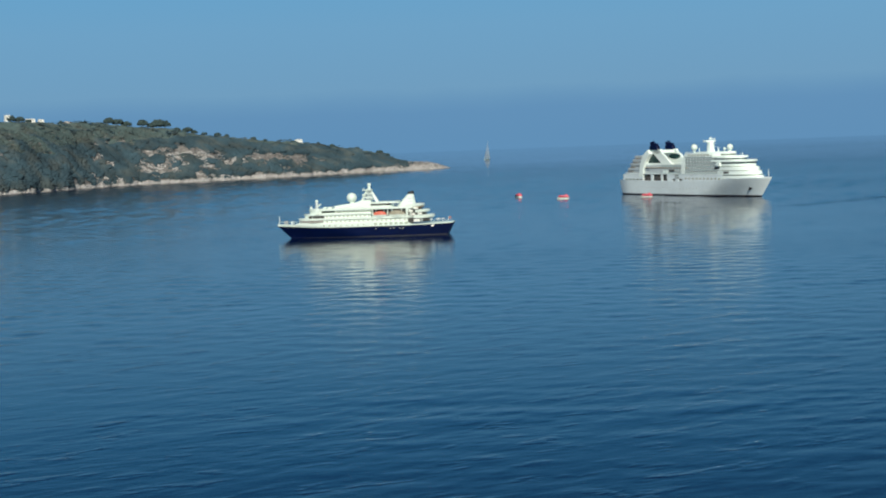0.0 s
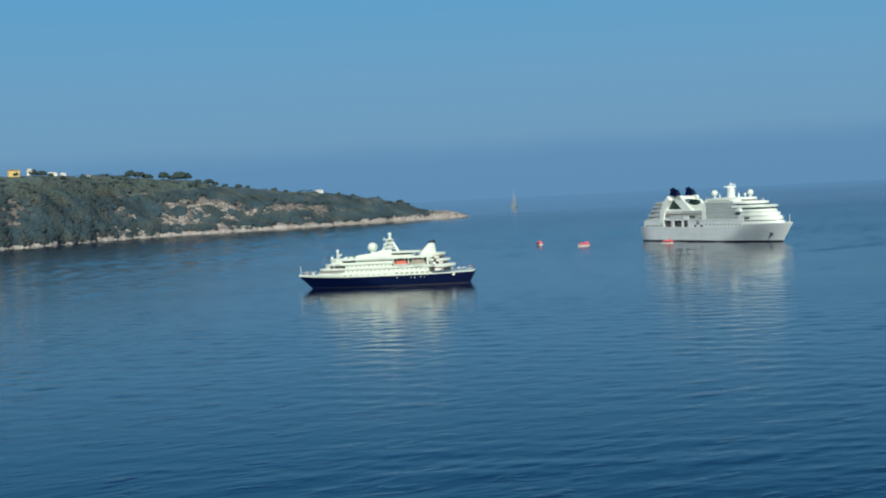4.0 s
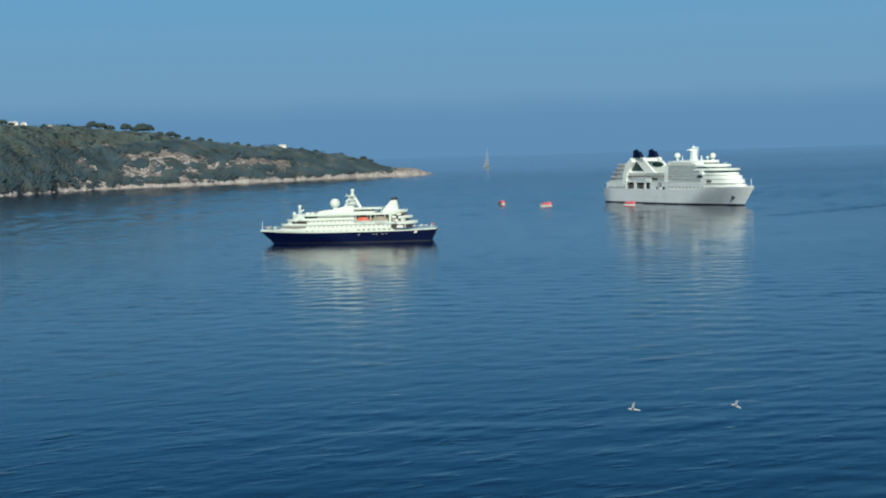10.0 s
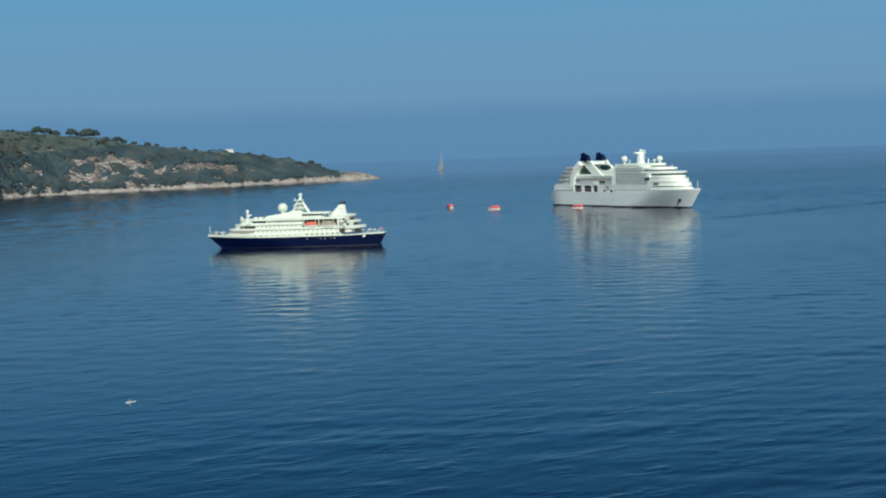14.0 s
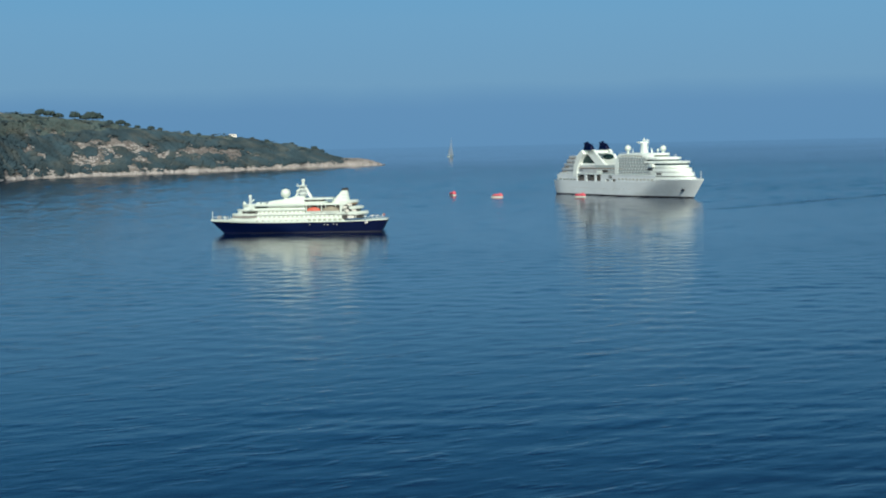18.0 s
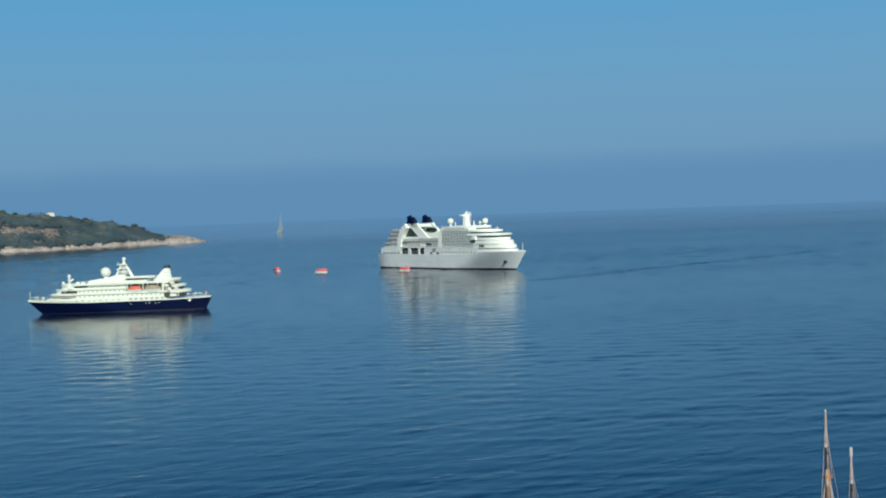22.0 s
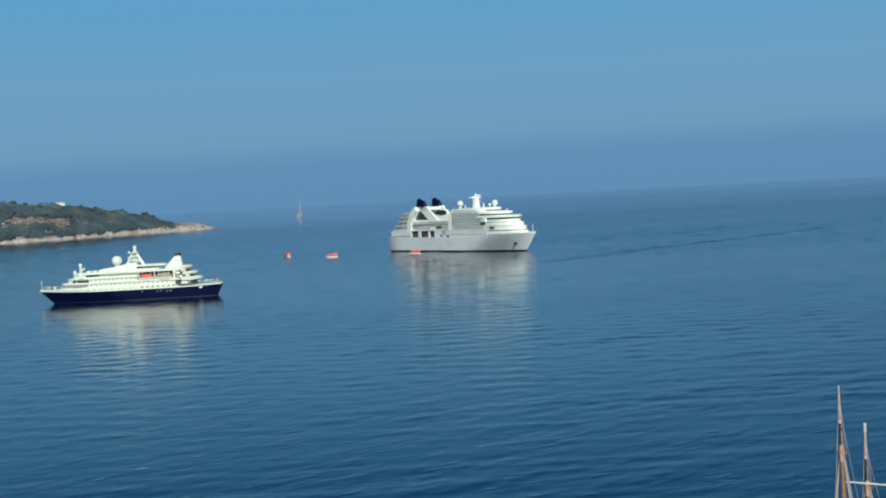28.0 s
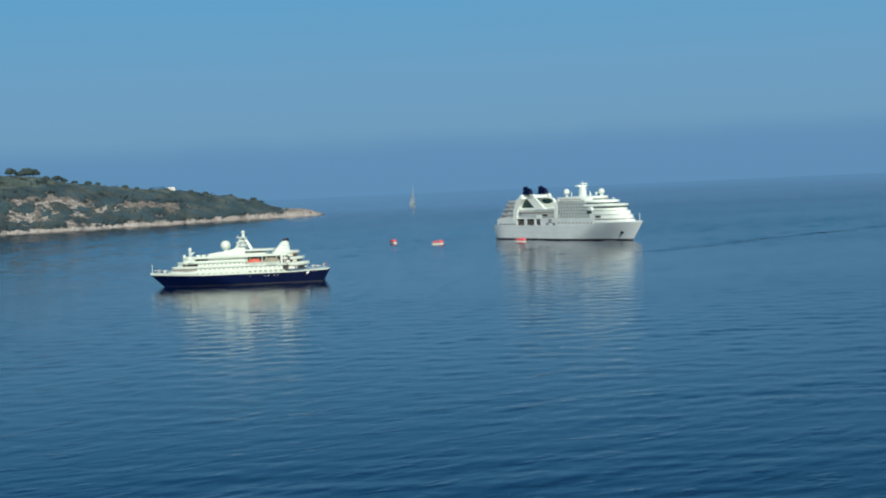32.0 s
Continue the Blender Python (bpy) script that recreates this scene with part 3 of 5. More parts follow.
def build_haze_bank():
    """A glowing sheet added for sea haze before the skyline: clear at the water, thickest at eye height, gone a little
    above.
    """
    m = bpy.data.materials.new("sea_haze_glow")
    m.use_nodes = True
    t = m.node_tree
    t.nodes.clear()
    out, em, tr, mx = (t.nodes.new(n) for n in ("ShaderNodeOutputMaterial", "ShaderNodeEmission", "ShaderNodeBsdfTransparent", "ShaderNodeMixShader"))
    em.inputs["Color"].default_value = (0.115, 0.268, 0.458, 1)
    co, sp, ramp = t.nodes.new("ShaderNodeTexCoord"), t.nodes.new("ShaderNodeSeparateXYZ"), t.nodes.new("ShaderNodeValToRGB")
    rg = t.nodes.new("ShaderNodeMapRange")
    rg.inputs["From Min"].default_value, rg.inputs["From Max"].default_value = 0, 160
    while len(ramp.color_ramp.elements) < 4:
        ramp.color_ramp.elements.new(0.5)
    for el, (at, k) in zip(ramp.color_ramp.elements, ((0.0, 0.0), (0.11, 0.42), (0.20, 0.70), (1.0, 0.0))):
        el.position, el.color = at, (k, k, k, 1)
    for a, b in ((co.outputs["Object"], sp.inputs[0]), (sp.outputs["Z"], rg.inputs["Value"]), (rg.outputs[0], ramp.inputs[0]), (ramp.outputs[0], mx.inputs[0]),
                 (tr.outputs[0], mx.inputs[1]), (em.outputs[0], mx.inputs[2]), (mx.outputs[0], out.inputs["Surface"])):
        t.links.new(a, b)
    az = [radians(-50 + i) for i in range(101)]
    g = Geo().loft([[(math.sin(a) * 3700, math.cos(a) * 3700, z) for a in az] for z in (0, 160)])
    return tagged(new("backdrop_haze_bank", g.mesh("haze_bank", m)), "glowing sheet for pale blue haze on the distant sea", "haze", kind="structure")


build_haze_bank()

# ---- headland ----
COAST = ((-7.85, 2905, 4, 0.3), (-8.1, 2902, 16, 4.0), (-8.35, 2897, 28, 8.0), (-8.7, 2888, 42, 12.5), (-9.36, 2870, 60, 14.0), (-9.7, 2860, 90, 15), (-10.36, 2835, 130, 28), (-11.37, 2790, 160, 39.5),
         (-13.39, 2700, 190, 54.5), (-15.73, 2630, 200, 69), (-16.66, 2600, 210, 76), (-17.95, 2575, 220, 88), (-20.1, 2520, 240, 100),
         (-23.1, 2315, 260, 104), (-26.0, 2215, 270, 105), (-36.0, 2050, 280, 104))       # bearing, shore, set-back and height of the ridge
C_AZ, C_R, C_D, C_H = (np.array(c)[::-1] for c in zip(*COAST))


def land(az, v):
    """Point of the headland: az its bearing in degrees, v from the near shore (0) over the ridge (1) to the far shore (2)."""
    r0, d, h = np.interp(az, C_AZ, C_R), np.interp(az, C_AZ, C_D), np.interp(az, C_AZ, C_H)
    wig = 1 + 0.25 * noise.noise((az * 1.7, 3, 0))
    r0 += 14 * noise.noise((az * 2.3, 0, 0)) * max(0.0, 1 - 2.5 * abs(v)) + 5 * noise.noise((az * 8, 7, 0)) * max(0.0, 1 - 12 * abs(v))
    r = r0 + d * (v if v < 1 else 1 + (v - 1) * 1.3)
    u = v if v <= 1 else 2 - v
    brow = min(h * 0.75, wig * float(np.interp(az, (-20.0, -16.0, -12.0, -10.0), (2.4, 2.8, 4.4, 6.6))))
    z = min(1.0, u * d / 9.0) * brow + (h - brow) * math.sin(math.pi / 2 * max(u, 0.0)) ** 0.95
    rough = min(1.0, h / 50) * min(1.0, u * 5)
    p = Vector((r * math.sin(radians(az)), r * math.cos(radians(az)), 0))
    z += rough * (7 * noise.noise(p * 0.012) + 3.5 * noise.noise(p * 0.035) + 1.2 * noise.noise(p * 0.11)) * (1 - 0.6 * (u > 0.9))
    z += 1.3 * noise.noise(p * 0.16) * min(1, u * 12)
    return Vector((p.x, p.y, z - (1.5 if u <= 0 else 0)))


def build_headland():
    g = Geo()
    azs = [-7.85 - 28 * (i / 330) ** 1.1 for i in range(331)]
    vs = [0.0, 0.012, 0.025, 0.04, 0.06, 0.09] + [0.12 + 0.88 * i / 34 for i in range(35)] + [1.1, 1.25, 1.45, 1.7, 1.9, 2.0]
    g.loft([[land(a, v) for v in vs] for a in azs])
    ob = new("headland", g.mesh("headland", GROUND, 60))
    return tagged(ob, "low wooded headland with pale rocky shore", "headland", kind="structure")


build_headland()


# stony openings: bearing, height on the slope, half width, half height, strength
OPENINGS = ((-18.2, 0.35, 0.9, 0.10, 0.50), (-17.0, 0.36, 0.7, 0.09, 0.50), (-18.6, 0.18, 0.6, 0.05, 0.45), (-17.3, 0.20, 0.4, 0.04, 0.40), (-16.4, 0.17, 0.4, 0.04, 0.40), (-16.5, 0.29, 0.3, 0.05, 0.5), (-16.2, 0.40, 0.2, 0.08, 0.6), (-15.9, 0.21, 0.2, 0.05, 0.6),
            (-18.0, 0.13, 0.6, 0.04, 0.34), (-16.8, 0.07, 0.35, 0.07, 0.6), (-19.0, 0.05, 0.9, 0.03, 0.12), (-20.36, 0.30, 0.16, 0.04, 0.6), (-20.0, 0.20, 0.16, 0.04, 0.6),
            (-19.9, 0.08, 0.4, 0.04, 0.3), (-21.0, 0.05, 0.3, 0.035, 0.4), (-14.4, 0.38, 0.8, 0.13, 0.95), (-13.3, 0.33, 0.34, 0.15, 0.80), (-15.75, 0.27, 0.2, 0.1, 0.5),
            (-14.9, 0.05, 0.7, 0.03, 0.15), (-24.0, 0.28, 0.4, 0.16, 0.75), (-24.8, 0.45, 0.3, 0.15, 0.6))


def bare(az, v):
    """How bare the slope is: the pale stony openings in the scrub."""
    p = land(az, v)
    b = 0.02 + 0.26 * noise.noise(p * 0.022) + 0.55 * noise.noise(Vector((p.x * 0.06 + 9, p.y * 0.05, 0))) + 0.50 * noise.noise(Vector((p.x * 0.13, p.y * 0.10 + 4, 0)))
    for a0, v0, sa, sv, k in OPENINGS:
        b += 1.3 * k * math.exp(-((az - a0) / sa) ** 2 - ((v - v0) / sv) ** 2)
    b += 0.9 * math.exp(-(v * np.interp(az, C_AZ, C_D) / (float(np.interp(az, (-16.0, -11.0), (4.6, 7.5))) + 4.0 * noise.noise((az * 3.1, 8, 0)))) ** 2) + max(0.0, (az + 9.9) * 1.2) - 0.25 * min(1.0, max(0.0, -20.6 - az))
    return b - (0.35 if v > 0.8 else 0)


ICO = bmesh.new()
bmesh.ops.create_icosphere(ICO, subdivisions=1, radius=1)
ICO_V = np.array([v.co[:] for v in ICO.verts])
ICO_F = np.array([[v.index for v in f.verts] for f in ICO.faces])
ICO.free()


def blobs(name, mat, places, sizes, squash, seed, jitter=0.32):
    """Many small uneven clumps in one mesh."""
    rng = np.random.default_rng(seed)
    n, nv = len(places), len(ICO_V)
    P, S = np.array(places), np.array(sizes)
    V = ICO_V[None] * (1 + rng.uniform(-jitter, jitter, (n, nv, 1)))
    turn = rng.uniform(0, 6.28, n)
    c, s = np.cos(turn)[:, None], np.sin(turn)[:, None]
    V = np.stack([V[..., 0] * c - V[..., 1] * s, V[..., 0] * s + V[..., 1] * c, V[..., 2] * squash], -1)
    V = V * S[:, None, None] + P[:, None]
    F = (ICO_F[None] + (np.arange(n) * nv)[:, None, None]).reshape(-1, 3)
    me = bpy.data.meshes.new(name)
    me.vertices.add(n * nv)
    me.vertices.foreach_set("co", V.ravel())
    me.loops.add(F.size)
    me.loops.foreach_set("vertex_index", F.ravel())
    me.polygons.add(len(F))
    me.polygons.foreach_set("loop_start", np.arange(len(F)) * 3)
    me.update(calc_edges=True)
    me.materials.append(mat)
    me.shade_smooth()
    return me


def build_scrub():
    """Dark evergreen wood below, paler low garrigue on the upper slope with single dark bushes, stones where the ground is bare."""
    rnd = random.Random(11)
    wood, wsize, low, lsize, rocks, rsizes, scree, ssizes = [], [], [], [], [], [], [], []
    for _ in range(90000):
        az = -8.3 - 20 * rnd.random() ** 0.9
        v = rnd.random() ** 0.8 * 1.12
        b = bare(az, v)
        p = land(az, v)
        if p.z < 2.0:
            continue
        if b < 0.36 + 0.34 * rnd.random() ** 2:
            field = v + 0.20 * noise.noise(p * 0.012 + Vector((0, 0, 5))) + 0.22 * noise.noise(p * 0.03) + rnd.gauss(0, 0.025)
            if field > 0.42 + 0.36 * min(1.0, max(0.0, (az + 18.6) / 1.6)):
                s = rnd.uniform(2.2, 3.6) * (0.55 if b > 0.3 else 1)
                low.append((p.x, p.y, p.z - 0.05 * s))
                lsize.append(s)
            else:
                s = rnd.uniform(3.6, 5.6) * (0.45 if b > 0.28 else 1)
                wood.append((p.x, p.y, p.z + (0.9 + 2.6 * noise.noise(p * 0.045) if b < 0.2 else 0.1 * s)))
                wsize.append(s)
        elif rnd.random() < 0.28:
            scree.append((p.x, p.y, p.z))
            ssizes.append(rnd.uniform(0.5, 1.9))
    for _ in range(300):                                            # single bushes and small trees on the open slope
        az, v = -9.8 - 17 * rnd.random(), 0.28 + 0.66 * rnd.random()
        p, k = land(az, v), rnd.uniform(1.0, 2.6)
        if p.z < 4.0:
            continue
        for _ in range(int(5 * k)):
            wood.append((p.x + rnd.gauss(0, 1.5 * k), p.y + rnd.gauss(0, 1.5 * k), p.z + rnd.uniform(0.4, 1.7 * k)))
            wsize.append(rnd.uniform(0.9, 1.6) * k ** 0.6)
    for _ in range(11000):                                          # the rocky foot of the slope
        az = -7.88 - 20 * rnd.random()
        v = min(rnd.random() * rnd.uniform(3, 7) * float(np.interp(az, (-16.0, -11.0), (1.0, 1.7))), 30.0) / float(np.interp(az, C_AZ, C_D)) + 0.002
        p = land(az, v)
        rocks.append((p.x, p.y, max(p.z, 0.0)))
        rsizes.append(rnd.uniform(0.5, 1.5) * min(1.0, 0.35 + (-7.85 - az) * 1.2))
    for _ in range(330):                                            # pale ledges breaking out of the slope
        az, v = rnd.uniform(-20.6, -14.8), 0.03 + 0.33 * rnd.random()
        if bare(az, v) < 0.30:
            continue
        long = rnd.uniform(0.03, 0.10)
        for k in range(int(90 * long) + 2):
            p = land(az + rnd.uniform(-long, long), v + rnd.gauss(0, 0.004))
            rocks.append((p.x, p.y, p.z + 0.5))
            rsizes.append(rnd.uniform(0.9, 1.9))
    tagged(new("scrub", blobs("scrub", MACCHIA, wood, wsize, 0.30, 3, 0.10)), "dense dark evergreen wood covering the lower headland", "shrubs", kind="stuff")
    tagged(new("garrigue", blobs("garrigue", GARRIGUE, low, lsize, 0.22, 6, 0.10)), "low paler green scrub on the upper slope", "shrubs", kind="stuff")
    tagged(new("shore_rocks", blobs("shore_rocks", STONES, rocks, rsizes, 0.6, 4, 0.25)), "pale weathered rocks along the shore and on ledges", "rocks", kind="stuff")
    tagged(new("slope_stones", blobs("slope_stones", SCREE, scree, ssizes, 0.5, 8, 0.3)), "brown and grey stones lying in openings of the scrub", "rocks", kind="stuff")


build_scrub()


def build_pine(seed, tall, wide):
    """Umbrella pine: leaning tapered trunk, limbs, a flat uneven crown of needle clumps."""
    rnd = random.Random(seed)
    tree = thing("pine_tree", "dark umbrella pine standing on the ridge", "tree", group="pines on the ridge")
    lean = Vector((rnd.uniform(-0.6, 0.6), rnd.uniform(-0.6, 0.6), 0))
    g = Geo()
    g.tube([Vector((0, 0, -1.5)), lean * 0.4 + Vector((0, 0, tall * 0.35)), lean + Vector((0, 0, tall * 0.75))], [0.38, 0.30, 0.18], 7)
    part("trunk", g, BARK, tree)
    places, sizes = [], []
    for k in range(6):
        a = k * 1.05 + rnd.uniform(-0.3, 0.3)
        tip = lean + Vector((math.cos(a) * wide * 0.6, math.sin(a) * wide * 0.6, tall * rnd.uniform(0.75, 0.88)))
        part("limb", Geo().tube([lean * 0.7 + Vector((0, 0, tall * 0.55)), tip], [0.14, 0.05], 5), BARK, tree)
    for _ in range(190):
        a, q = rnd.uniform(0, 6.28), math.sqrt(rnd.random())
        if noise.noise((math.cos(a) * q * 2 + seed, math.sin(a) * q * 2, 0)) > 0.28:
            continue
        places.append((lean.x + math.cos(a) * q * wide, lean.y + math.sin(a) * q * wide, tall * (0.52 + 0.46 * math.sqrt(1 - q * q) * rnd.uniform(0.0, 1.0))))
        sizes.append(rnd.uniform(0.55, 1.1) * wide / 3.6)
    part("crown", blobs("crown", PINE, places, sizes, 0.75, seed, 0.4), None, tree, "broad dark green needle crown")
    return tree


PINES = [build_pine(21, 13, 6.4), build_pine(22, 12, 7.0), build_pine(23, 11, 6.8)]
# bearing on the ridge, size
RIDGE_TREES = [(-19.95, 1.2), (-19.66, 1.15), (-19.34, 1.1), (-18.8, 1.25), (-18.45, 1.05), (-18.22, 1.7), (-18.0, 1.3), (-17.6, 0.6), (-17.22, 1.1),
               (-16.98, 0.75), (-16.65, 0.65), (-16.17, 0.8), (-15.85, 0.6), (-14.9, 0.6), (-14.5, 0.55), (-21.6, 0.5), (-22.7, 0.6), (-23.0, 1.0), (-23.3, 1.05), (-23.9, 0.9), (-12.1, 0.7), (-11.2, 0.6), (-10.4, 0.75),
               (-10.15, 0.7), (-12.6, 0.55), (-13.0, 0.6), (-24.9, 0.7), (-25.6, 0.8)]
for n, (az, k) in enumerate(RIDGE_TREES):
    p = land(az, 0.97)
    k *= 1.08
    m = pose(p.x, p.y, p.z - 2.8 * k, 0, 0, n * 77) @ Matrix.Diagonal((k, k, k, 1))
    if n < 3:
        PINES[n].matrix_basis = m
    else:
        base = PINES[n % 3]
        old = base.scale.copy()
        base.scale = (k, k, k)
        copy_thing(base, pose(p.x, p.y, p.z - 2.8 * k, 0, 0, n * 77))
        base.scale = old


def build_house(az, v, wide, deep, tall, wall, label, up=0.0):
    p = land(az, v)
    turn = -az + 12
    house = thing("house", label, "house", pose(p.x, p.y, p.z - 1.0 + up, 0, 0, turn), group="houses on the headland")
    part("wall", Geo().box(-wide / 2, wide / 2, -deep / 2, deep / 2, -3, tall), wall, house, smooth=0)
    roof = Geo()
    e = 0.5
    roof.loft([[(-wide / 2 - e, -deep / 2 - e, tall), (wide / 2 + e, -deep / 2 - e, tall), (wide / 2 + e, deep / 2 + e, tall), (-wide / 2 - e, deep / 2 + e, tall)],
               [(-wide / 2 + 2, -0.1, tall + 1.4), (wide / 2 - 2, -0.1, tall + 1.4), (wide / 2 - 2, 0.1, tall + 1.4), (-wide / 2 + 2, 0.1, tall + 1.4)]], True, True)
    part("roof", roof, TILES if wall is PLASTER_Y else wall, house, smooth=0)
    pane = Geo().box(-0.5, 0.5, -0.05, 0.02, -0.7, 0.7).mesh("window", GLASS, 0)
    for i in range(int(wide // 3)):
        for z in ([tall - 1.5] if tall < 5 else [tall - 1.5, tall - 4.4]):
            part("window", pane, None, house, at=pose(-wide / 2 + 1.6 + i * 3, -deep / 2, z))
    return house


build_house(-13.30, 0.93, 13, 8, 5.0, PLASTER_W, "white flat-fronted house among scrub on the ridge", up=2.6)
build_house(-23.95, 0.97, 17, 10, 7.0, PLASTER_Y, "yellow villa on top of the headland", up=5)
build_house(-24.65, 0.95, 18, 10, 7.5, PLASTER_Y, "yellow plastered house with a tiled roof on the ridge", up=3)
build_house(-23.4, 0.98, 9, 7, 6.0, PLASTER_W, "small white house beside the yellow villa", up=6)
build_house(-22.64, 0.98, 14, 8, 4.6, PLASTER_W, "white house half hidden on the ridge", up=2.4)
build_house(-22.28, 0.98, 8.5, 7, 4.2, PLASTER_W, "white house half hidden on the ridge", up=2.6)
build_house(-21.42, 0.97, 9, 7, 3.2, PLASTER_S, "small sand-coloured house half hidden on the ridge", up=0.6)


# ---- the small cruise ship with the blue hull ----
def radome(parent, x, y, z, r, foot):
    dome = part("radome", Geo().ball((x, y, z), r, 12, 20), WHITE, parent, "white satellite dome")
    part("pedestal", Geo().tube([(x, y, foot), (x, y, z - r * 0.7)], [r * 0.45, r * 0.35], 10), WHITE, dome)
    return dome


def lifeboat(parent, x, y, z, length, top, label):
    """Enclosed boat in its davits: hull, canopy, window strip, two davit arms."""
    w, h = length * 0.17, length * 0.22
    hull = Geo()
    rows = []
    for i in range(9):
        q = -1 + i / 4
        k = max(0.06, (1 - abs(q) ** 2.6))
        rows.append([(x + q * length / 2, y + w * k * c, z + (-h if abs(c) < 0.5 else 0.0) * k ** 0.5) for c in (-1, -0.45, 0.45, 1)])
    hull.loft(rows)
    boat = part("lifeboat", hull, WHITE, parent, label)
    rows = []
    for i in range(9):
        q = -1 + i / 4
        k = max(0.06, (1 - abs(q) ** 2.6))
        rows.append([(x + q * length / 2, y + w * k * c, z + h * 1.25 * s * k ** 0.6) for c, s in ((-1.02, 0), (-0.85, 0.7), (0, 1), (0.85, 0.7), (1.02, 0))])
    part("canopy", Geo().loft(rows), top, boat)
    for dx in (-0.3, 0.3):
        arm = Geo().tube([(x + dx * length, y * 0.82, z - h), (x + dx * length, y * 0.86, z + h * 1.9), (x + dx * length, y, z + h * 1.9), (x + dx * length, y, z + h)], 0.16, 6)
        part("davit", arm, WHITE, boat)
    return boat


def level(parent, outline, z0, z1, inset, name="deckhouse", wall=None, bulwark=1.0, over=0.0):
    """One storey: a set-back wall, and the deck slab above it with its solid bulwark."""
    mx = sum(p[0] for p in outline) / len(outline)
    half = max(abs(p[1]) for p in outline)
    lx = max(abs(p[0] - mx) for p in outline)
    inner = [(mx + (x - mx) * (lx - inset) / lx, y * (half - inset) / half) for x, y in outline]
    body = part(name, Geo().prism(inner, z0, z1), wall or WHITE, parent)
    part("deck_edge", Geo().prism(outline, z1 - 0.25, z1 + bulwark), WHITE, body)
    return body


def profile(pts, half, taper=1.0):
    """A solid cut from a side view, (x, z) points, and as wide as given; the upper points may draw in."""
    z0, z1 = min(z for _, z in pts), max(z for _, z in pts)
    rows = [[(x, side * half * (1 - (1 - taper) * (z - z0) / (z1 - z0)), z) for x, z in pts] for side in (-1, 1)]
    return Geo().loft(rows, True, True)


def small_ship(at):
    ship = thing("cruise_ship", "small white cruise ship with navy blue hull at anchor", "ship", at, group="anchored cruise ships")
    L, B = 105.6, 14.6
    kw = dict(rake=8.0, counter=4.0, entry=34, run=16, flare=8.0, hollow=0.3)
    blue = lambda p: 6.5 + 1.3 * max(0, (p - 0.6) / 0.4) ** 2 + 0.7 * max(0, (0.26 - p) / 0.26) ** 1.3
    strake = lambda p: blue(p) + (2.3 if 0.24 < p < 0.9 else 1.2 if p > 0.5 else 0.45)
    hull = part("hull", shell(L, B, lambda p: -2.0, blue, deck=True, **kw), NAVY, ship, "navy blue steel hull")
    part("boot_top", shell(L + 0.05, B + 0.2, lambda p: -1.5, lambda p: 0.45, **kw), BOOT, hull)
    part("white_strake", shell(L + 0.02, B - 0.05, lambda p: blue(p) - 0.05, strake, deck=True, **kw), WHITE, hull, "white upper hull side")
    part("rubbing_band", shell(L + 0.14, B + 0.16, lambda p: blue(p) - 0.15, lambda p: blue(p) + 0.05, **kw), WHITE, hull)
    # storeys, forward to the boats
    a = level(ship, plan(-29, 40, 7.0, 16, 4), 8.6, 11.3, 0.7, "main_deckhouse", bulwark=0.9)
    b = level(ship, plan(-5, 36.6, 6.9, 13, 0), 11.3, 14.2, 0.7, "saloon_deckhouse", bulwark=0.6)
    c = level(ship, plan(-5, 33.4, 6.6, 10, 0), 14.2, 17.0, 0.6, "bridge_deckhouse", bulwark=0.95)
    part("window_strip", Geo().prism(plan(17.0, 32.85, 6.05, 9.8, 0), 15.35, 16.45), BRIDGE_GLASS, c, "dark strip of bridge windows")
    part("window_strip", Geo().prism(plan(-4.95, 16.6, 6.05, 0, 0), 15.45, 16.15), LOUNGE, c, "grey strip of cabin windows")
    # solid bands, coloured as the shade inside the promenade and foredeck gaps
    part("promenade_shade", Geo().prism(plan(25.5, 36.2, 6.45, 12.8, 0), 12.2, 13.6), SHADE, b, "dark band painted as shade of the forward promenade")
    part("foredeck_shade", Geo().prism(plan(33, 39.8, 6.70, 15.8, 0), 9.6, 10.7), INSIDE, a, "grey band painted as shade behind the foredeck bulwark")
    part("bridge_wing", Geo().prism([(26, -7.3), (28.5, -7.3), (28.5, 7.3), (26, 7.3)], 14.7, 17.6), WHITE, c)
    for x in (30.5, 33.0):
        for y in (-5.6, 5.6):
            part("pillar", Geo().tube([(x, y * (1.0 if x < 32 else 0.8), 12.0), (x, y * (1.0 if x < 32 else 0.8), 14.0)], 0.2, 6), WHITE, b)
    # boat deck: a recess under the overhanging sun deck, its shade painted on the wall
    rec = part("boat_deck_house", Geo().box(-31, -5.1, -4.0, 4.0, 11.3, 17.1), AFT_DARK, ship, "recessed wall behind the lifeboats with its shade painted dark")
    part("boat_deck_floor", Geo().prism(plan(-31, -5, 6.9, 0, 3), 11.05, 11.6), WHITE, rec)
    part("boat_deck_fascia", Geo().prism(plan(-31, -5, 6.75, 0, 3), 16.75, 17.9), WHITE, rec, "white edge of the sun deck")
    for x in (-5.4, -14.2, -25.4, -27.4):
        for y in (-6.4, 6.4):
            part("pillar", Geo().tube([(x, y, 11.5), (x, y, 16.9)], 0.28, 8), WHITE, rec)
    for x0, x1 in ((-26.2, -24.9),):
        for y0, y1 in ((-6.5, -4.0), (4.0, 6.5)):
            part("side_screen", Geo().box(x0, x1, y0, y1, 11.5, 16.9), WHITE, rec)
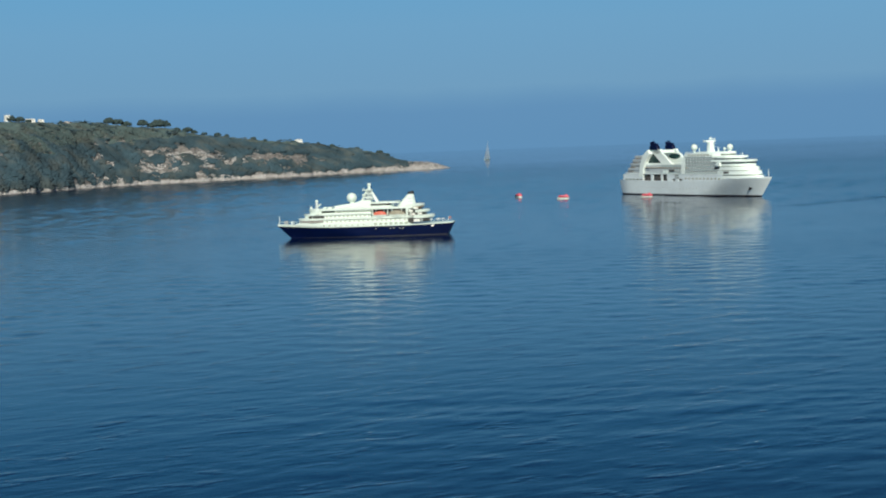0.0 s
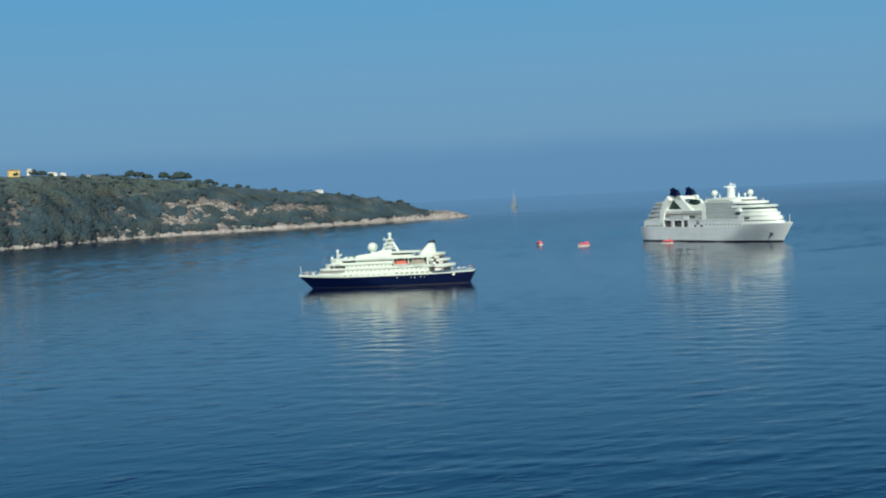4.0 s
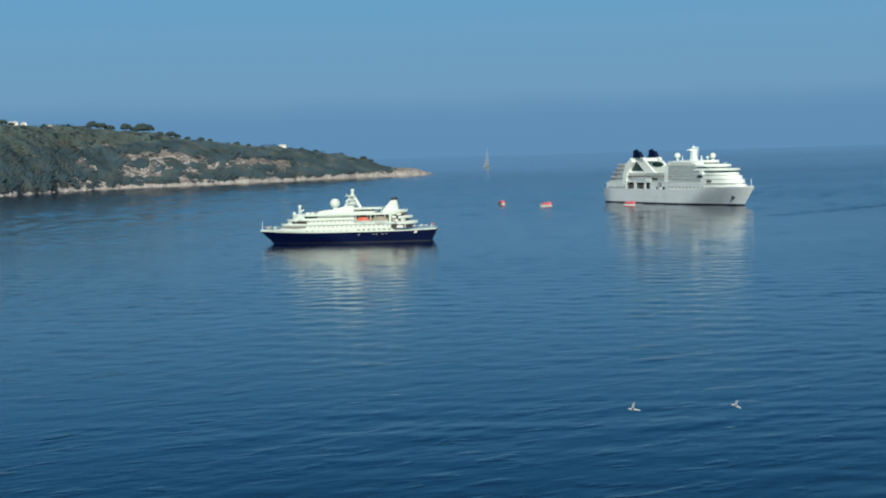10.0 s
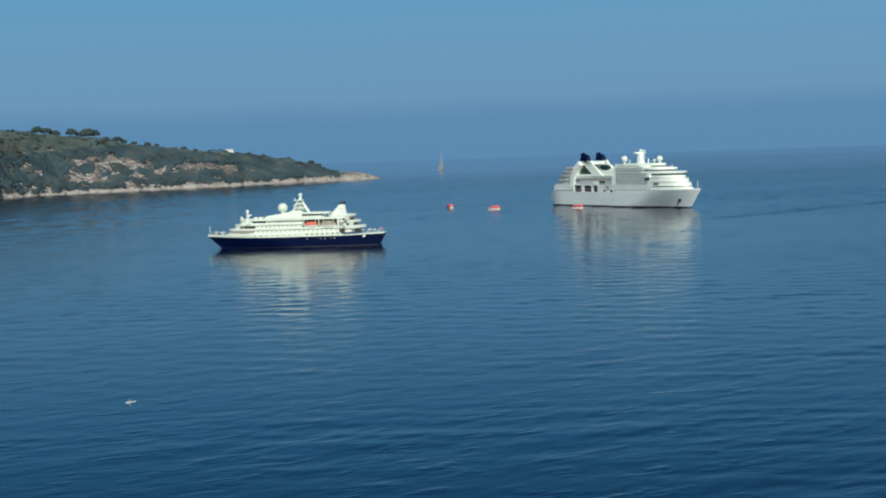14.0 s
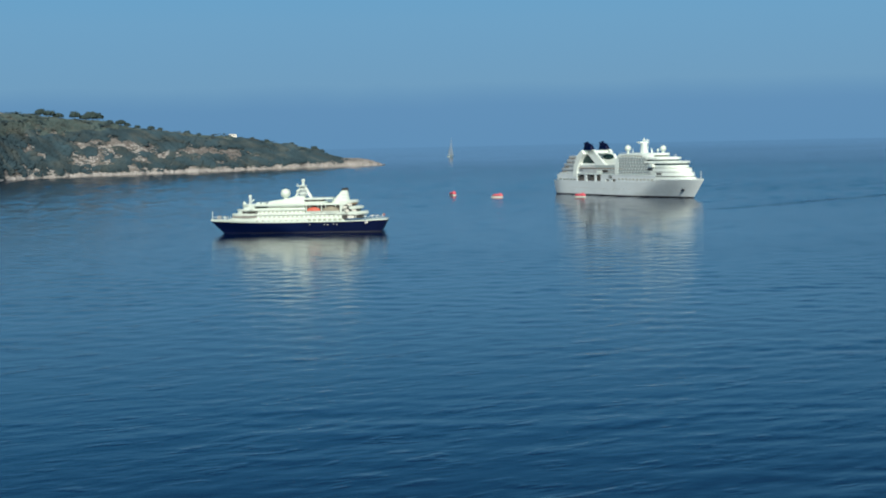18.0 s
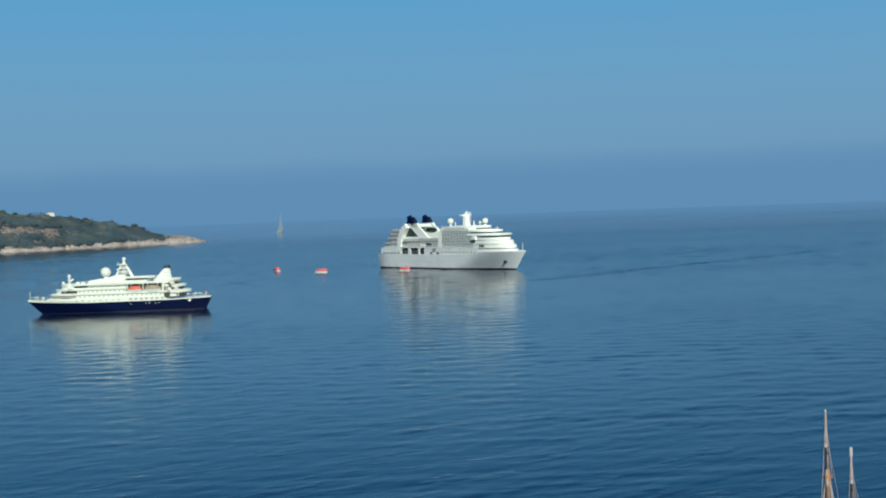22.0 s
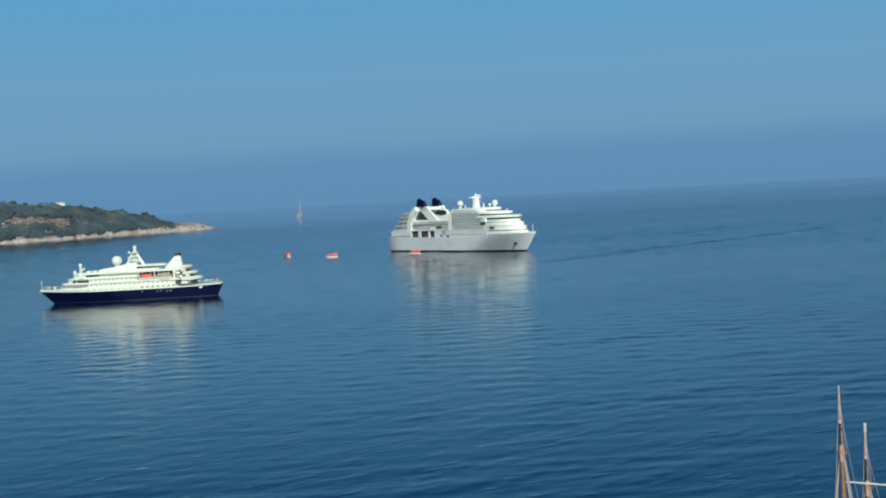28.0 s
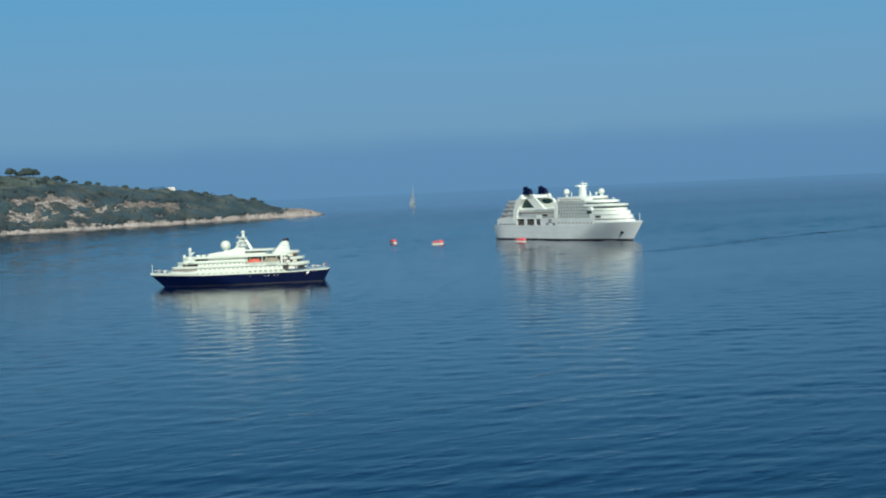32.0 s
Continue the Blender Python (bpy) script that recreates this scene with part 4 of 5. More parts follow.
    # rounded terraces over the stern, dark blocks between painted as the lounges' shade
    for x0, x1, z0, z1, half in ((-41.2, -29.5, 10.5, 12.5, 6.95), (-38.4, -30.4, 14.0, 15.7, 6.8), (-35.4, -24.5, 17.5, 19.35, 6.6)):
        part("aft_terrace", Geo().loft([[(x, y * 0.97, z0) for x, y in plan(x0 + 0.9, x1, half, 0, 5)], [(x, y, z0 + 0.7) for x, y in plan(x0, x1, half, 0, 5)],
                                        [(x, y, z1) for x, y in plan(x0 + 0.3, x1, half, 0, 5)]], True, True), WHITE, ship, "rounded white terrace bulwark")
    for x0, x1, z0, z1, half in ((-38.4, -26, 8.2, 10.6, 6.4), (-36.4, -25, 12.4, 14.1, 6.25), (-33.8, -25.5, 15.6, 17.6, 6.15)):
        part("aft_lounge", Geo().prism(plan(x0, x1, half, 0, 4), z0, z1), SHADE, ship, "dark block painted as shade of the aft lounge")
        for x in (x0 + 4.2, x0 + 7.4):
            for y in (-half - 0.12, half + 0.12):
                part("pillar", Geo().tube([(x, y, z0 + 0.1), (x, y, z1 - 0.05)], 0.22, 6), WHITE, ship)
    for x, z, r in ((-27.8, 15.0, 1.0), (-33.2, 13.2, 0.8), (-31.0, 16.6, 0.9)):
        for y in (-6.3, 6.3):
            part("raft_canister", Geo().tube([(x - 1.2, y, z), (x + 1.2, y, z)], r * 0.7, 10), CREAM, ship, "white life raft canister")
    for x, z in ((-32.2, 9.35), (-29.2, 13.2), (-30.4, 9.35)):
        for y in (-6.6, 6.6):
            part("deck_locker", Geo().box(x - 1.0, x + 1.0, y - 0.25, y + 0.25, z - 1.0, z + 0.55), CREAM, ship)
    # top of the house, rising to the mast
    d = part("upper_house", profile([(17.6, 17.5), (17.2, 19.3), (12.5, 20.1), (8.0, 20.4), (4.2, 21.5), (1.5, 22.3), (-4.2, 22.3), (-4.2, 17.5)], 4.9, 0.9), WHITE, ship, "white upper house rising to the mast")
    part("canopy_roof", Geo().prism(plan(-21, -4, 5.7, 0, 2), 20.1, 21.2), WHITE, d)
    part("bar_counter", Geo().box(-16.6, -4.1, -5.5, 5.5, 17.3, 18.9), WHITE, d)
    # solid block: the shade under the canopy is put into its colour
    part("bar_shade", Geo().box(-14.8, -4.1, -5.0, 5.0, 18.3, 20.4), SHADE, d, "dark block painted as shade of the bar under the canopy")
    for x in (-17.6, -20.4):
        for y in (-5.2, 5.2):
            part("pillar", Geo().tube([(x, y, 17.2), (x, y, 20.5)], 0.2, 6), WHITE, d)
    part("sun_deck", Geo().prism(plan(-35, 32, 6.4, 8, 5), 16.95, 17.35), TEAK, ship)
    for x in (20.5, 23.6):
        part("deck_box", Geo().box(x - 1.0, x + 1.0, -3.0, 3.0, 17.3, 18.9), WHITE, ship)
    # windows
    big = Geo().box(-0.85, 0.85, -0.04, 0.06, -0.62, 0.62).mesh("window", PALE_PANE, 0)
    small = Geo().box(-0.55, 0.55, -0.04, 0.06, -0.45, 0.45).mesh("window", CURTAIN, 0)
    port = Geo().tube([(0, -0.05, 0), (0, 0.06, 0)], 0.34, 10).mesh("porthole", CURTAIN)
    for side in (-1, 1):
        pane_row(hull, big, [-25 + 3.0 * i for i in range(7)], side * 7.22, 7.75)
        pane_row(hull, small, [0 + 3.4 * i for i in range(8)], side * 7.20, 7.6)
        pane_row(a, small, [-24 + 2.7 * i for i in range(18)], side * 6.33, 9.95)
        pane_row(b, small, [-3 + 2.5 * i for i in range(11)], side * 6.23, 13.0)
        for x in (-7, -15.5, -17.5, -21.0, -23.0):
            part("porthole", port, None, hull, at=pose(x, side * 7.26, 4.9))
        lifeboat(ship, -9.6, side * 6.5, 13.3, 8.0, ORANGE, "white lifeboat with orange canopy")
        lifeboat(ship, -19.6, side * 6.5, 13.2, 9.6, TARP, "white tender with brown cover")
    # dome, mast, funnel
    radome(ship, 7.7, 0, 24.1, 3.0, 20.2)
    mast = part("mast", Geo().prism([(-4.3, -0.9), (-1.2, -0.9), (-1.2, 0.9), (-4.3, 0.9)], 22.0, 29.2, grow=0.7, middle=(-2.7, 0)), CABIN_GREY, ship, "white lattice radar mast")
    for x0, x1 in ((2.2, -1.6), (-7.8, -3.8)):
        for y in (-2.4, 2.4):
            part("mast_leg", Geo().tube([(x0, y, 20.6), (x1, y * 0.35, 28.6)], [0.55, 0.4], 6), WHITE, mast)
    for y in (-2.0, 2.0):
        for xa, za, xb, zb in ((1.4, 22.2, -5.6, 24.4), (-7.0, 22.2, 0.2, 24.4), (0.2, 24.4, -4.6, 26.4), (-5.6, 24.4, -0.8, 26.4), (-0.8, 26.4, -3.9, 28.3), (-4.6, 26.4, -1.6, 28.3)):
            part("mast_brace", Geo().tube([(xa, y * (1 - (za - 22) / 10), za), (xb, y * (1 - (zb - 22) / 10), zb)], 0.22, 5), CABIN_GREY, mast)
    for x0, x1, z in ((-6.4, 0.8, 23.6), (-5.3, -0.2, 25.9)):
        part("mast_platform", Geo().prism(plan(x0, x1, 2.2, 0.6, 0.6), z, z + 0.45), WHITE, mast)
    part("topmast", Geo().tube([(-2.9, 0, 28.4), (-2.9, 0, 31.4)], [1.0, 0.7], 10), WHITE, mast)
    part("mast_dome", Geo().ball((-2.9, 0, 31.7), 1.15, 8, 12), WHITE, mast)
    part("platform", Geo().prism(plan(-5.0, 1.2, 2.6, 1, 1), 28.2, 28.8), WHITE, mast)
    part("yard", Geo().tube([(-3.1, -4.5, 28.9), (-3.1, 4.5, 28.9)], 0.16, 6), WHITE, mast)
    part("radar_scanner", Geo().box(0.2, 0.7, -2.0, 2.0, 29.2, 29.7), WHITE, mast)
    part("fore_dome", Geo().ball((0.3, 2.2, 25.4), 0.8, 8, 12), WHITE, mast)
    fun = part("funnel", Geo().loft([plan3(-30.4, -18.8, 2.4, 17.6), plan3(-29.2, -25.6, 1.6, 25.3)], True, True), WHITE, ship, "white raked funnel with black cap")
    part("funnel_cap", Geo().loft([plan3(-29.6, -25.3, 1.75, 25.25), plan3(-29.4, -25.7, 1.6, 26.7)], True, True), BLACK, fun)
    part("exhaust_pipe", Geo().tube([(-28.3, 0.7, 26), (-28.6, 0.7, 27.2)], 0.4, 8), BLACK, fun)
    for z in (20.4, 22.2):
        for y in (-1, 1):
            part("funnel_louvre", Geo().box(-28.6, -25.6, y * (2.52 - 0.11 * (z - 17)) - 0.06, y * (2.52 - 0.11 * (z - 17)) + 0.06, z, z + 0.7), CABIN_GREY, fun)
    sm = part("fore_signal_mast", Geo().tube([(28.8, 0, 17.8), (28.8, 0, 22.2)], [1.0, 0.75], 8), CABIN_GREY, ship, "pale grey signal mast")
    part("signal_lamp", Geo().ball((28.8, 0, 22.6), 1.0, 8, 10), WHITE, sm)
    part("signal_arm", Geo().tube([(28.8, 0, 19.0), (26.4, 0, 20.6)], 0.5, 6), WHITE, sm)
    part("vent_cowl", Geo().tube([(32, 1.5, 17.2), (32, 1.5, 19.4)], 0.8, 10), WHITE, ship)
    part("jackstaff", Geo().tube([(51.6, 0, 8.5), (51.6, 0, 14.2)], [0.2, 0.14], 6), WHITE, ship)
    part("windlass", Geo().box(46.4, 48.6, -1.2, 1.2, 8.8, 11.0), GREY, ship)
    part("mooring_winch", Geo().box(43.0, 44.4, -2.4, 2.4, 8.8, 10.6), CABIN_GREY, ship)
    staff = part("ensign_staff", Geo().tube([(-48.6, 0, 7.0), (-49.4, 0, 10.8)], 0.12, 6), WHITE, ship)
    part("ensign", Geo().loft([[(-49.2 - 0.3 * i, 0.18 * math.sin(i * 1.3), z + 0.05 * i) for i in range(6)] for z in (9.1, 10.5)]).loft([[(-49.2 - 0.3 * i, 0.18 * math.sin(i * 1.3) + 0.03, z + 0.05 * i) for i in range(6)] for z in (10.5, 9.1)]), RED, staff, "red ensign")
    for y in (-1, 1):
        part("mooring_port", Geo().box(-41.2, -39.4, y * 6.95 - 0.12, y * 6.95 + 0.12, 5.2, 6.5), CREAM, hull, "pale mooring opening in the hull side")
        part("mooring_port", Geo().box(-47.2, -46.2, y * 6.1 - 0.2, y * 6.1 + 0.2, 5.6, 6.5), CABIN_GREY, hull)
    # rails
    for side in (-1, 1):
        g = Geo()
        railing(g, [(-35, side * 6.3, 17.9), (-4, side * 6.3, 17.9), (20, side * 6.3, 17.9)])
        part("railing", g, WHITE, ship)
        g = Geo()
        railing(g, [(-51, side * 5.6, 7.6), (-45, side * 6.4, 7.4), (-38, side * 6.8, 7.2)])
        part("stern_railing", g, WHITE, ship)
        g = Geo()
        railing(g, [(36, side * 5.2, 9.0), (43, side * 3.4, 9.3), (51, side * 0.3, 9.5)])
        part("bow_railing", g, WHITE, ship)
    for x, y in ((-43, 3), (-43, -3), (-39.5, 4.2), (-46, 0)):
        part("parasol", Geo().tube([(x, y, 7.0), (x, y, 9.5)], 0.06, 5).prism([(x + 1.5 * math.cos(k * 0.785), y + 1.5 * math.sin(k * 0.785)) for k in range(8)], 9.2, 9.8, grow=0.08, middle=(x, y)), CREAM, ship)
    return ship


def plan3(x0, x1, half, z):
    """A rounded outline at height z, as points."""
    d = (x1 - x0) * 0.35
    return [(x, y, z) for x, y in plan(x0, x1, half, d, d, 5)]


small_ship(pose(-180.3, 927.0, 0, 0, 0, 182.0) @ Matrix.Diagonal((1.012, 1.0, 0.965, 1.0)))


# ---- the large white cruise ship ----
def funnel_frame(ship, side):
    """One of the twin funnels: arched aft leg, long forward leg, tinted glass between, black uptakes on top."""
    lo, hi = sorted((side * 7.2, side * 9.6))
    fore = 11.0

    def slab(name, pts, mat, parent, y_in=0.0, label="", reach=0.0):
        a, b = (lo - reach, hi) if side < 0 else (lo, hi + reach)
        rows = [[(x + fore, a + y_in, z) for x, z in pts], [(x + fore, b - y_in, z) for x, z in pts]]
        return part(name, Geo().loft(rows, True, True), mat, parent, label)

    cas = slab("funnel_casing", [(-61, 35.5), (-50, 35.5), (-46, 37), (-48, 39.5), (-62, 39.5), (-64, 37.5)], SHIP_WHITE, ship, label="white funnel casing")
    slab("aft_leg", [(-75.5, 16), (-70.0, 16), (-68.6, 24), (-65.0, 30.4), (-59.5, 35.6), (-62.0, 39.2), (-69.0, 34.5), (-74.3, 25)], SHIP_WHITE, cas, reach=3.1)
    slab("forward_leg", [(-58, 39.2), (-50, 39.2), (-33, 27.5), (-31, 24.6), (-42, 24.6), (-47.5, 28.6), (-57, 35.4)], SHIP_WHITE, cas)
    slab("glass_panel", [(-66, 27.6), (-46, 27.6), (-48.5, 29.6), (-56, 35.4), (-60.5, 35.4), (-65, 30)], GREEN_GLASS, cas, 0.8)
    slab("lower_beam", [(-70, 25.2), (-31, 25.2), (-31, 27.7), (-70, 27.7)], SHIP_WHITE, cas, 0.3)
    # dark strip standing in for the shade under the beam
    slab("beam_shade", [(-68, 23.9), (-33, 23.9), (-33, 25.2), (-68, 25.2)], LOUNGE, cas, 0.5)
    up = Geo().loft([[(x + fore, y + side * 8.2, 39.4) for x, y in plan(-63.5, -50.5, 2.6, 3, 3, 5)], [(x + fore, y + side * 8.2, 42.5) for x, y in plan(-63, -51.5, 2.3, 3, 3, 5)]], True, True)
    part("black_funnel_top", up, NAVY, cas, "blue-black funnel top")
    for x, h in ((-61.5, 45.6), (-58.5, 46.4), (-55.8, 44.8), (-53, 44.0)):
        part("exhaust_pipe", Geo().tube([(x + fore, side * 8.2, 42.3), (x + fore - 0.8, side * 8.2, h)], 1.25, 10), NAVY, cas)
    if side > 0:
        ell = [(-49.5 + 8.2 * math.cos(q), 33.0 + 2.4 * math.sin(q)) for q in (2 * math.pi * k / 20 for k in range(20))]
        slab("windbreak", [(-62, 27), (-39, 27), (-38, 30), (-42, 35), (-50, 37.5), (-60, 37.5)], SHIP_WHITE, cas, -0.05, "white windbreak with oval window")
        slab("oval_window", ell, GREEN_GLASS, cas, -0.12)


def large_ship(at):
    ship = thing("cruise_ship", "large white cruise ship with two black funnel tops at anchor", "ship", at, group="anchored cruise ships")
    L, B = 198.0, 25.6
    kw = dict(rake=13.0, counter=4.0, entry=50, run=20, flare=15.0, hollow=0.80)
    rise = lambda q: q * q * (3 - 2 * q)
    top = lambda p: 12.6 + 1.9 * rise(max(0.0, min(1.0, (p - 0.68) / 0.12))) + 0.3 * max(0, (p - 0.8) / 0.2)
    hull = part("hull", shell(L, B, lambda p: -3.0, top, deck=True, **kw), HULL_WHITE, ship, "white steel hull")
    # boot paint drawn higher: the dark contact reflection is painted into it
    part("boot_top", shell(L + 0.1, B + 0.5, lambda p: -2.5, lambda p: 1.2, **kw), BOOT, hull, "dark waterline paint raised to hold the contact reflection")
    part("bulwark", shell(L + 0.1, B + 0.04, lambda p: top(p) - 0.1, lambda p: top(p) + 1.1 * (p > 0.78), **kw), HULL_WHITE, hull)
    for side in (-1, 1):
        an = part("anchor", Geo().box(-0.5, 0.5, -0.3, 0.5, -1.2, 1.6), BLACK, hull, at=pose(77.0, side * side_at(77.0, 7.4, L, B, **kw), 7.4, side * 14, -22, side * -28))
        part("fluke", Geo().box(-1.5, 1.5, -0.35, 0.55, -1.7, -0.6), BLACK, an)
    # promenade storey with the boat bays
    Wd = 12.4
    # the wall's darker colour carries the shade of the promenade recess
    prom = part("promenade_wall", Geo().box(-88, 68, -8.6, 8.6, 12.6, 18.2), INSIDE, ship, "recessed promenade wall with its shade painted in")
    part("promenade_roof", Geo().prism(plan(-89, 74, Wd + 0.2, 26, 6), 18.1, 18.7), SHIP_WHITE, prom)
    part("aft_mooring_house", Geo().prism(plan(-96, -84, Wd - 1, 0, 5), 9.5, 14.0), HULL_WHITE, prom)
    solid = [(-89, -58.6), (-47.6, -43.9), (-32.6, -30.2), (-23.6, -16), (-12, -7), (-2, 52)]
    for side in (-1, 1):
        for x0, x1 in solid:
            y0, y1 = sorted((side * (Wd - 0.7), side * Wd))
            part("side_wall", Geo().box(x0, x1, y0, y1, 12.6, 18.15), HULL_WHITE, prom)
        y0, y1 = sorted((side * (Wd - 0.5), side * Wd))
        part("side_wall", Geo().box(-16, -2, y0, y1, 14.4, 18.15), HULL_WHITE, prom)
        for x in (-53.1, -38.2, -26.9):
            for dx in ((-2.3, 2.3) if x < -35 else (0.0,)):
                part("davit", Geo().tube([(x + dx, side * 8.8, 12.6), (x + dx, side * 9.2, 17.0), (x + dx * 0.4, side * 12, 17.5)], 0.6, 6), BLACK, prom)
            # the bay is empty; a dark block is added to hold its shade
            w = 4.2 if x < -35 else 2.4
            part("bay_shade", Geo().prism(plan(x - w, x + w, 1.5, 1.5, 1.5), 12.6, 16.2, grow=0.85, middle=(x, 0)), AFT_DARK, prom, "dark block added to fill the bay with painted shade", at=pose(0, side * 10.4, 0))
    pane = Geo().box(-1.4, 1.4, -0.05, 0.06, -0.7, 0.7).mesh("window", CURTAIN, 0)
    slot = Geo().box(-2.0, 2.0, -0.05, 0.06, -0.5, 0.5).mesh("window", LOUNGE, 0)
    port = Geo().tube([(0, -0.05, 0), (0, 0.06, 0)], 0.35, 10).mesh("porthole", CURTAIN)
    for side in (-1, 1):
        pane_row(prom, slot, [-84 + 5.4 * i for i in range(5)], side * (Wd + 0.02), 13.5)
        pane_row(prom, pane, [3 + 5.0 * i for i in range(10)], side * (Wd + 0.02), 14.6)
        for i in range(20):
            part("porthole", port, None, hull, at=pose(-70 + 4.6 * i, side * (B / 2 - 0.45), 6.4))
    # aft terraces: white paint greyed, with the stern's shade put into the colour
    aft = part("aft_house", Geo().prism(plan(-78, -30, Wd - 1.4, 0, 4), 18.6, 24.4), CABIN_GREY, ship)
    for i, (x0, x1, z) in enumerate(((-94.5, -60, 14.0), (-91.5, -50, 18.3), (-88, -20, 22.2), (-84.5, -55, 26.2), (-81, -55, 29.8), (-78, -58, 33.0))):
        part("aft_terrace", Geo().prism(plan(x0, x1, Wd - 0.3 - 0.25 * i, 0, 6), z - 0.4, z + 1.2), TERRACE, aft)
        if i < 5:
            for side in (-1, 1):
                y0, y1 = sorted((side * (Wd - 1.3 - 0.25 * i), side * (Wd - 0.45 - 0.25 * i)))
                # solid block coloured as the shade between the decks
                part("aft_gap_shade", Geo().box(x0 + 8, x0 + 15, y0, y1, z + 1.5, z + 2.5), INSIDE, aft, "dark block painted as shade between terrace decks")
            part("aft_lounge", Geo().prism(plan(x0 + 3.6, x1 - 1, Wd - 1.6 - 0.25 * i, 0, 5), z + 0.3, z + 3.9), CABIN_GREY, aft)
            part("lounge_window_band", Geo().prism(plan(x0 + 3.5, x1 - 8, Wd - 1.55 - 0.25 * i, 0, 5), z + 1.5, z + 2.7), BLIND, aft)
    part("pool_deck", Geo().prism(plan(-56, 6, Wd, 0, 0), 23.4, 23.9), TEAK, ship)
    for y in (-12.35, 12.2):
        part("pool_windscreen", Geo().box(-31, 2, y, y + 0.15, 23.9, 26.4), RAIL_GLASS, ship)
    part("pool_bar", Geo().box(-26, -12, -6, 6, 23.9, 27.6), SHIP_WHITE, ship)
    for y0, y1 in ((-12.75, -12.2), (12.2, 12.75)):
        part("side_locker", Geo().box(-29, -21.5, y0, y1, 18.8, 21.6), SHIP_WHITE, ship, "white box on the side deck")
        # dark box on the wall in place of a shaded opening
        part("side_opening_shade", Geo().box(-20.5, -12.5, y0 + 0.2, y1 - 0.2, 20.6, 22.2), AFT_DARK, ship, "dark block painted as shade of a side opening")
    part("pool_stair", Geo().prism(plan(-20, -9, 11.5, 3, 3), 18.6, 21.4), SHIP_WHITE, ship)
    for side in (-1, 1):
        funnel_frame(ship, side)
    part("funnel_bridge", Geo().box(-51, -39, -7.1, 7.1, 36.2, 38.8), SHIP_WHITE, ship)
    # balcony block; its grey takes in the shade of the balcony recesses
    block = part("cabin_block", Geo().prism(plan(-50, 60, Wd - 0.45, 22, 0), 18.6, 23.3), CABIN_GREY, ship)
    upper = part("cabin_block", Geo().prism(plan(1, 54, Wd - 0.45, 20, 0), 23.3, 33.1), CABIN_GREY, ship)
    door = Geo().box(-1.25, 1.25, -0.05, 0.06, -1.0, 1.0).mesh("balcony_door", BLIND, 0)
    wall = Geo().box(-0.06, 0.06, -0.2, 0.2, -1.25, 1.25).mesh("divider", CABIN_GREY, 0)
    for z, x0, x1, own in ((18.6, -28, 52, block), (21.3, -28, 50, block), (24.0, 2, 48, upper), (26.6, 2, 46, upper), (29.2, 2, 42, upper), (31.6, 2, 40, upper)):
        for side in (-1, 1):
            y0, y1 = sorted((side * (Wd - 0.45), side * Wd))
            part("balcony_slab", Geo().box(x0, x1, y0, y1, z - 0.12, z + 0.12), SHIP_WHITE, own)
            y0, y1 = sorted((side * (Wd - 0.08), side * Wd))
            part("balcony_screen", Geo().box(x0, x1, y0, y1, z + 0.15, z + 1.15), RAIL_GLASS, own)
            n = int((x1 - x0) / 4.0)
            for i in range(n):
                x = x0 + (x1 - x0) * (i + 0.5) / n
                part("balcony_door", door, None, own, at=pose(x, side * (Wd - 0.45), z + 1.3))
                part("divider", wall, None, own, at=pose(x - (x1 - x0) / n / 2, side * (Wd - 0.25), z + 1.36))
    part("side_tower", Geo().loft([[(x, y, 18.6) for x, y in plan(-3, 2, Wd + 0.1)], [(x, y, 30) for x, y in plan(-2.5, 2.2, Wd + 0.1)], [(x + 2, y, 34.5) for x, y in plan(-1, 4, Wd - 0.5)]], True, True), SHIP_WHITE, ship,
         "white tower at the end of the cabin block")
    # rounded forward storeys, each set back from the one below
    fwd = part("forward_house", Geo().prism(plan(36, 66, Wd - 1.6, 24, 0), 14.6, 28), SHIP_WHITE, ship, "stepped white forward superstructure")
    for x1, nose, z0, zb, z1, glass in ((87.2, 33, 14.8, 17.1, 18.0, LOUNGE), (84.0, 26, 18.0, 20.9, 21.5, PALE_PANE), (80.3, 22, 21.5, 24.2, 24.9, PALE_PANE)):
        part("forward_deck", Geo().loft([[(x, y, z0) for x, y in plan(46, x1 + 0.2, Wd + 0.05, nose, 0)], [(x, y, zb) for x, y in plan(46, x1 - 0.5, Wd - 0.05, nose, 0)]], True, True), SHIP_WHITE, fwd)
        part("forward_wall", Geo().prism(plan(46, x1 - 2.6, Wd - 0.9, nose, 0), zb - 0.6, z1), SHIP_WHITE, fwd)
        # the lowest band is a dark strip standing in for the deck's shade
        part("window_and_shade_band", Geo().prism(plan(50, x1 - 2.55, Wd - 0.86, nose, 0), zb + 0.12, z1 - 0.06), glass, fwd)
    for x, z in ((46.5, 22.4), (58.0, 18.9)):
        for side in (-1, 1):
            y0, y1 = sorted((side * (Wd - 0.6), side * (Wd + 0.12)))
            # no opening is cut; the box's dark colour gives its shade
            part("side_opening_shade", Geo().box(x - 4.0, x + 2.5, y0, y1, z, z + 1.7), AFT_DARK, fwd, "dark block painted as shade of a side opening")
    br = part("bridge", Geo().prism(plan(42, 75.7, Wd - 0.2, 20, 0), 24.9, 28.3), SHIP_WHITE, ship, "white navigation bridge")
    part("bridge_window_band", Geo().prism(plan(40, 75.8, Wd - 0.1, 20, 0), 26.8, 28.25), GREEN_GLASS, br, "dark green bridge windows")
    part("bridge_wing", Geo().box(47, 51, -14.2, 14.2, 25.2, 28.0), SHIP_WHITE, br)
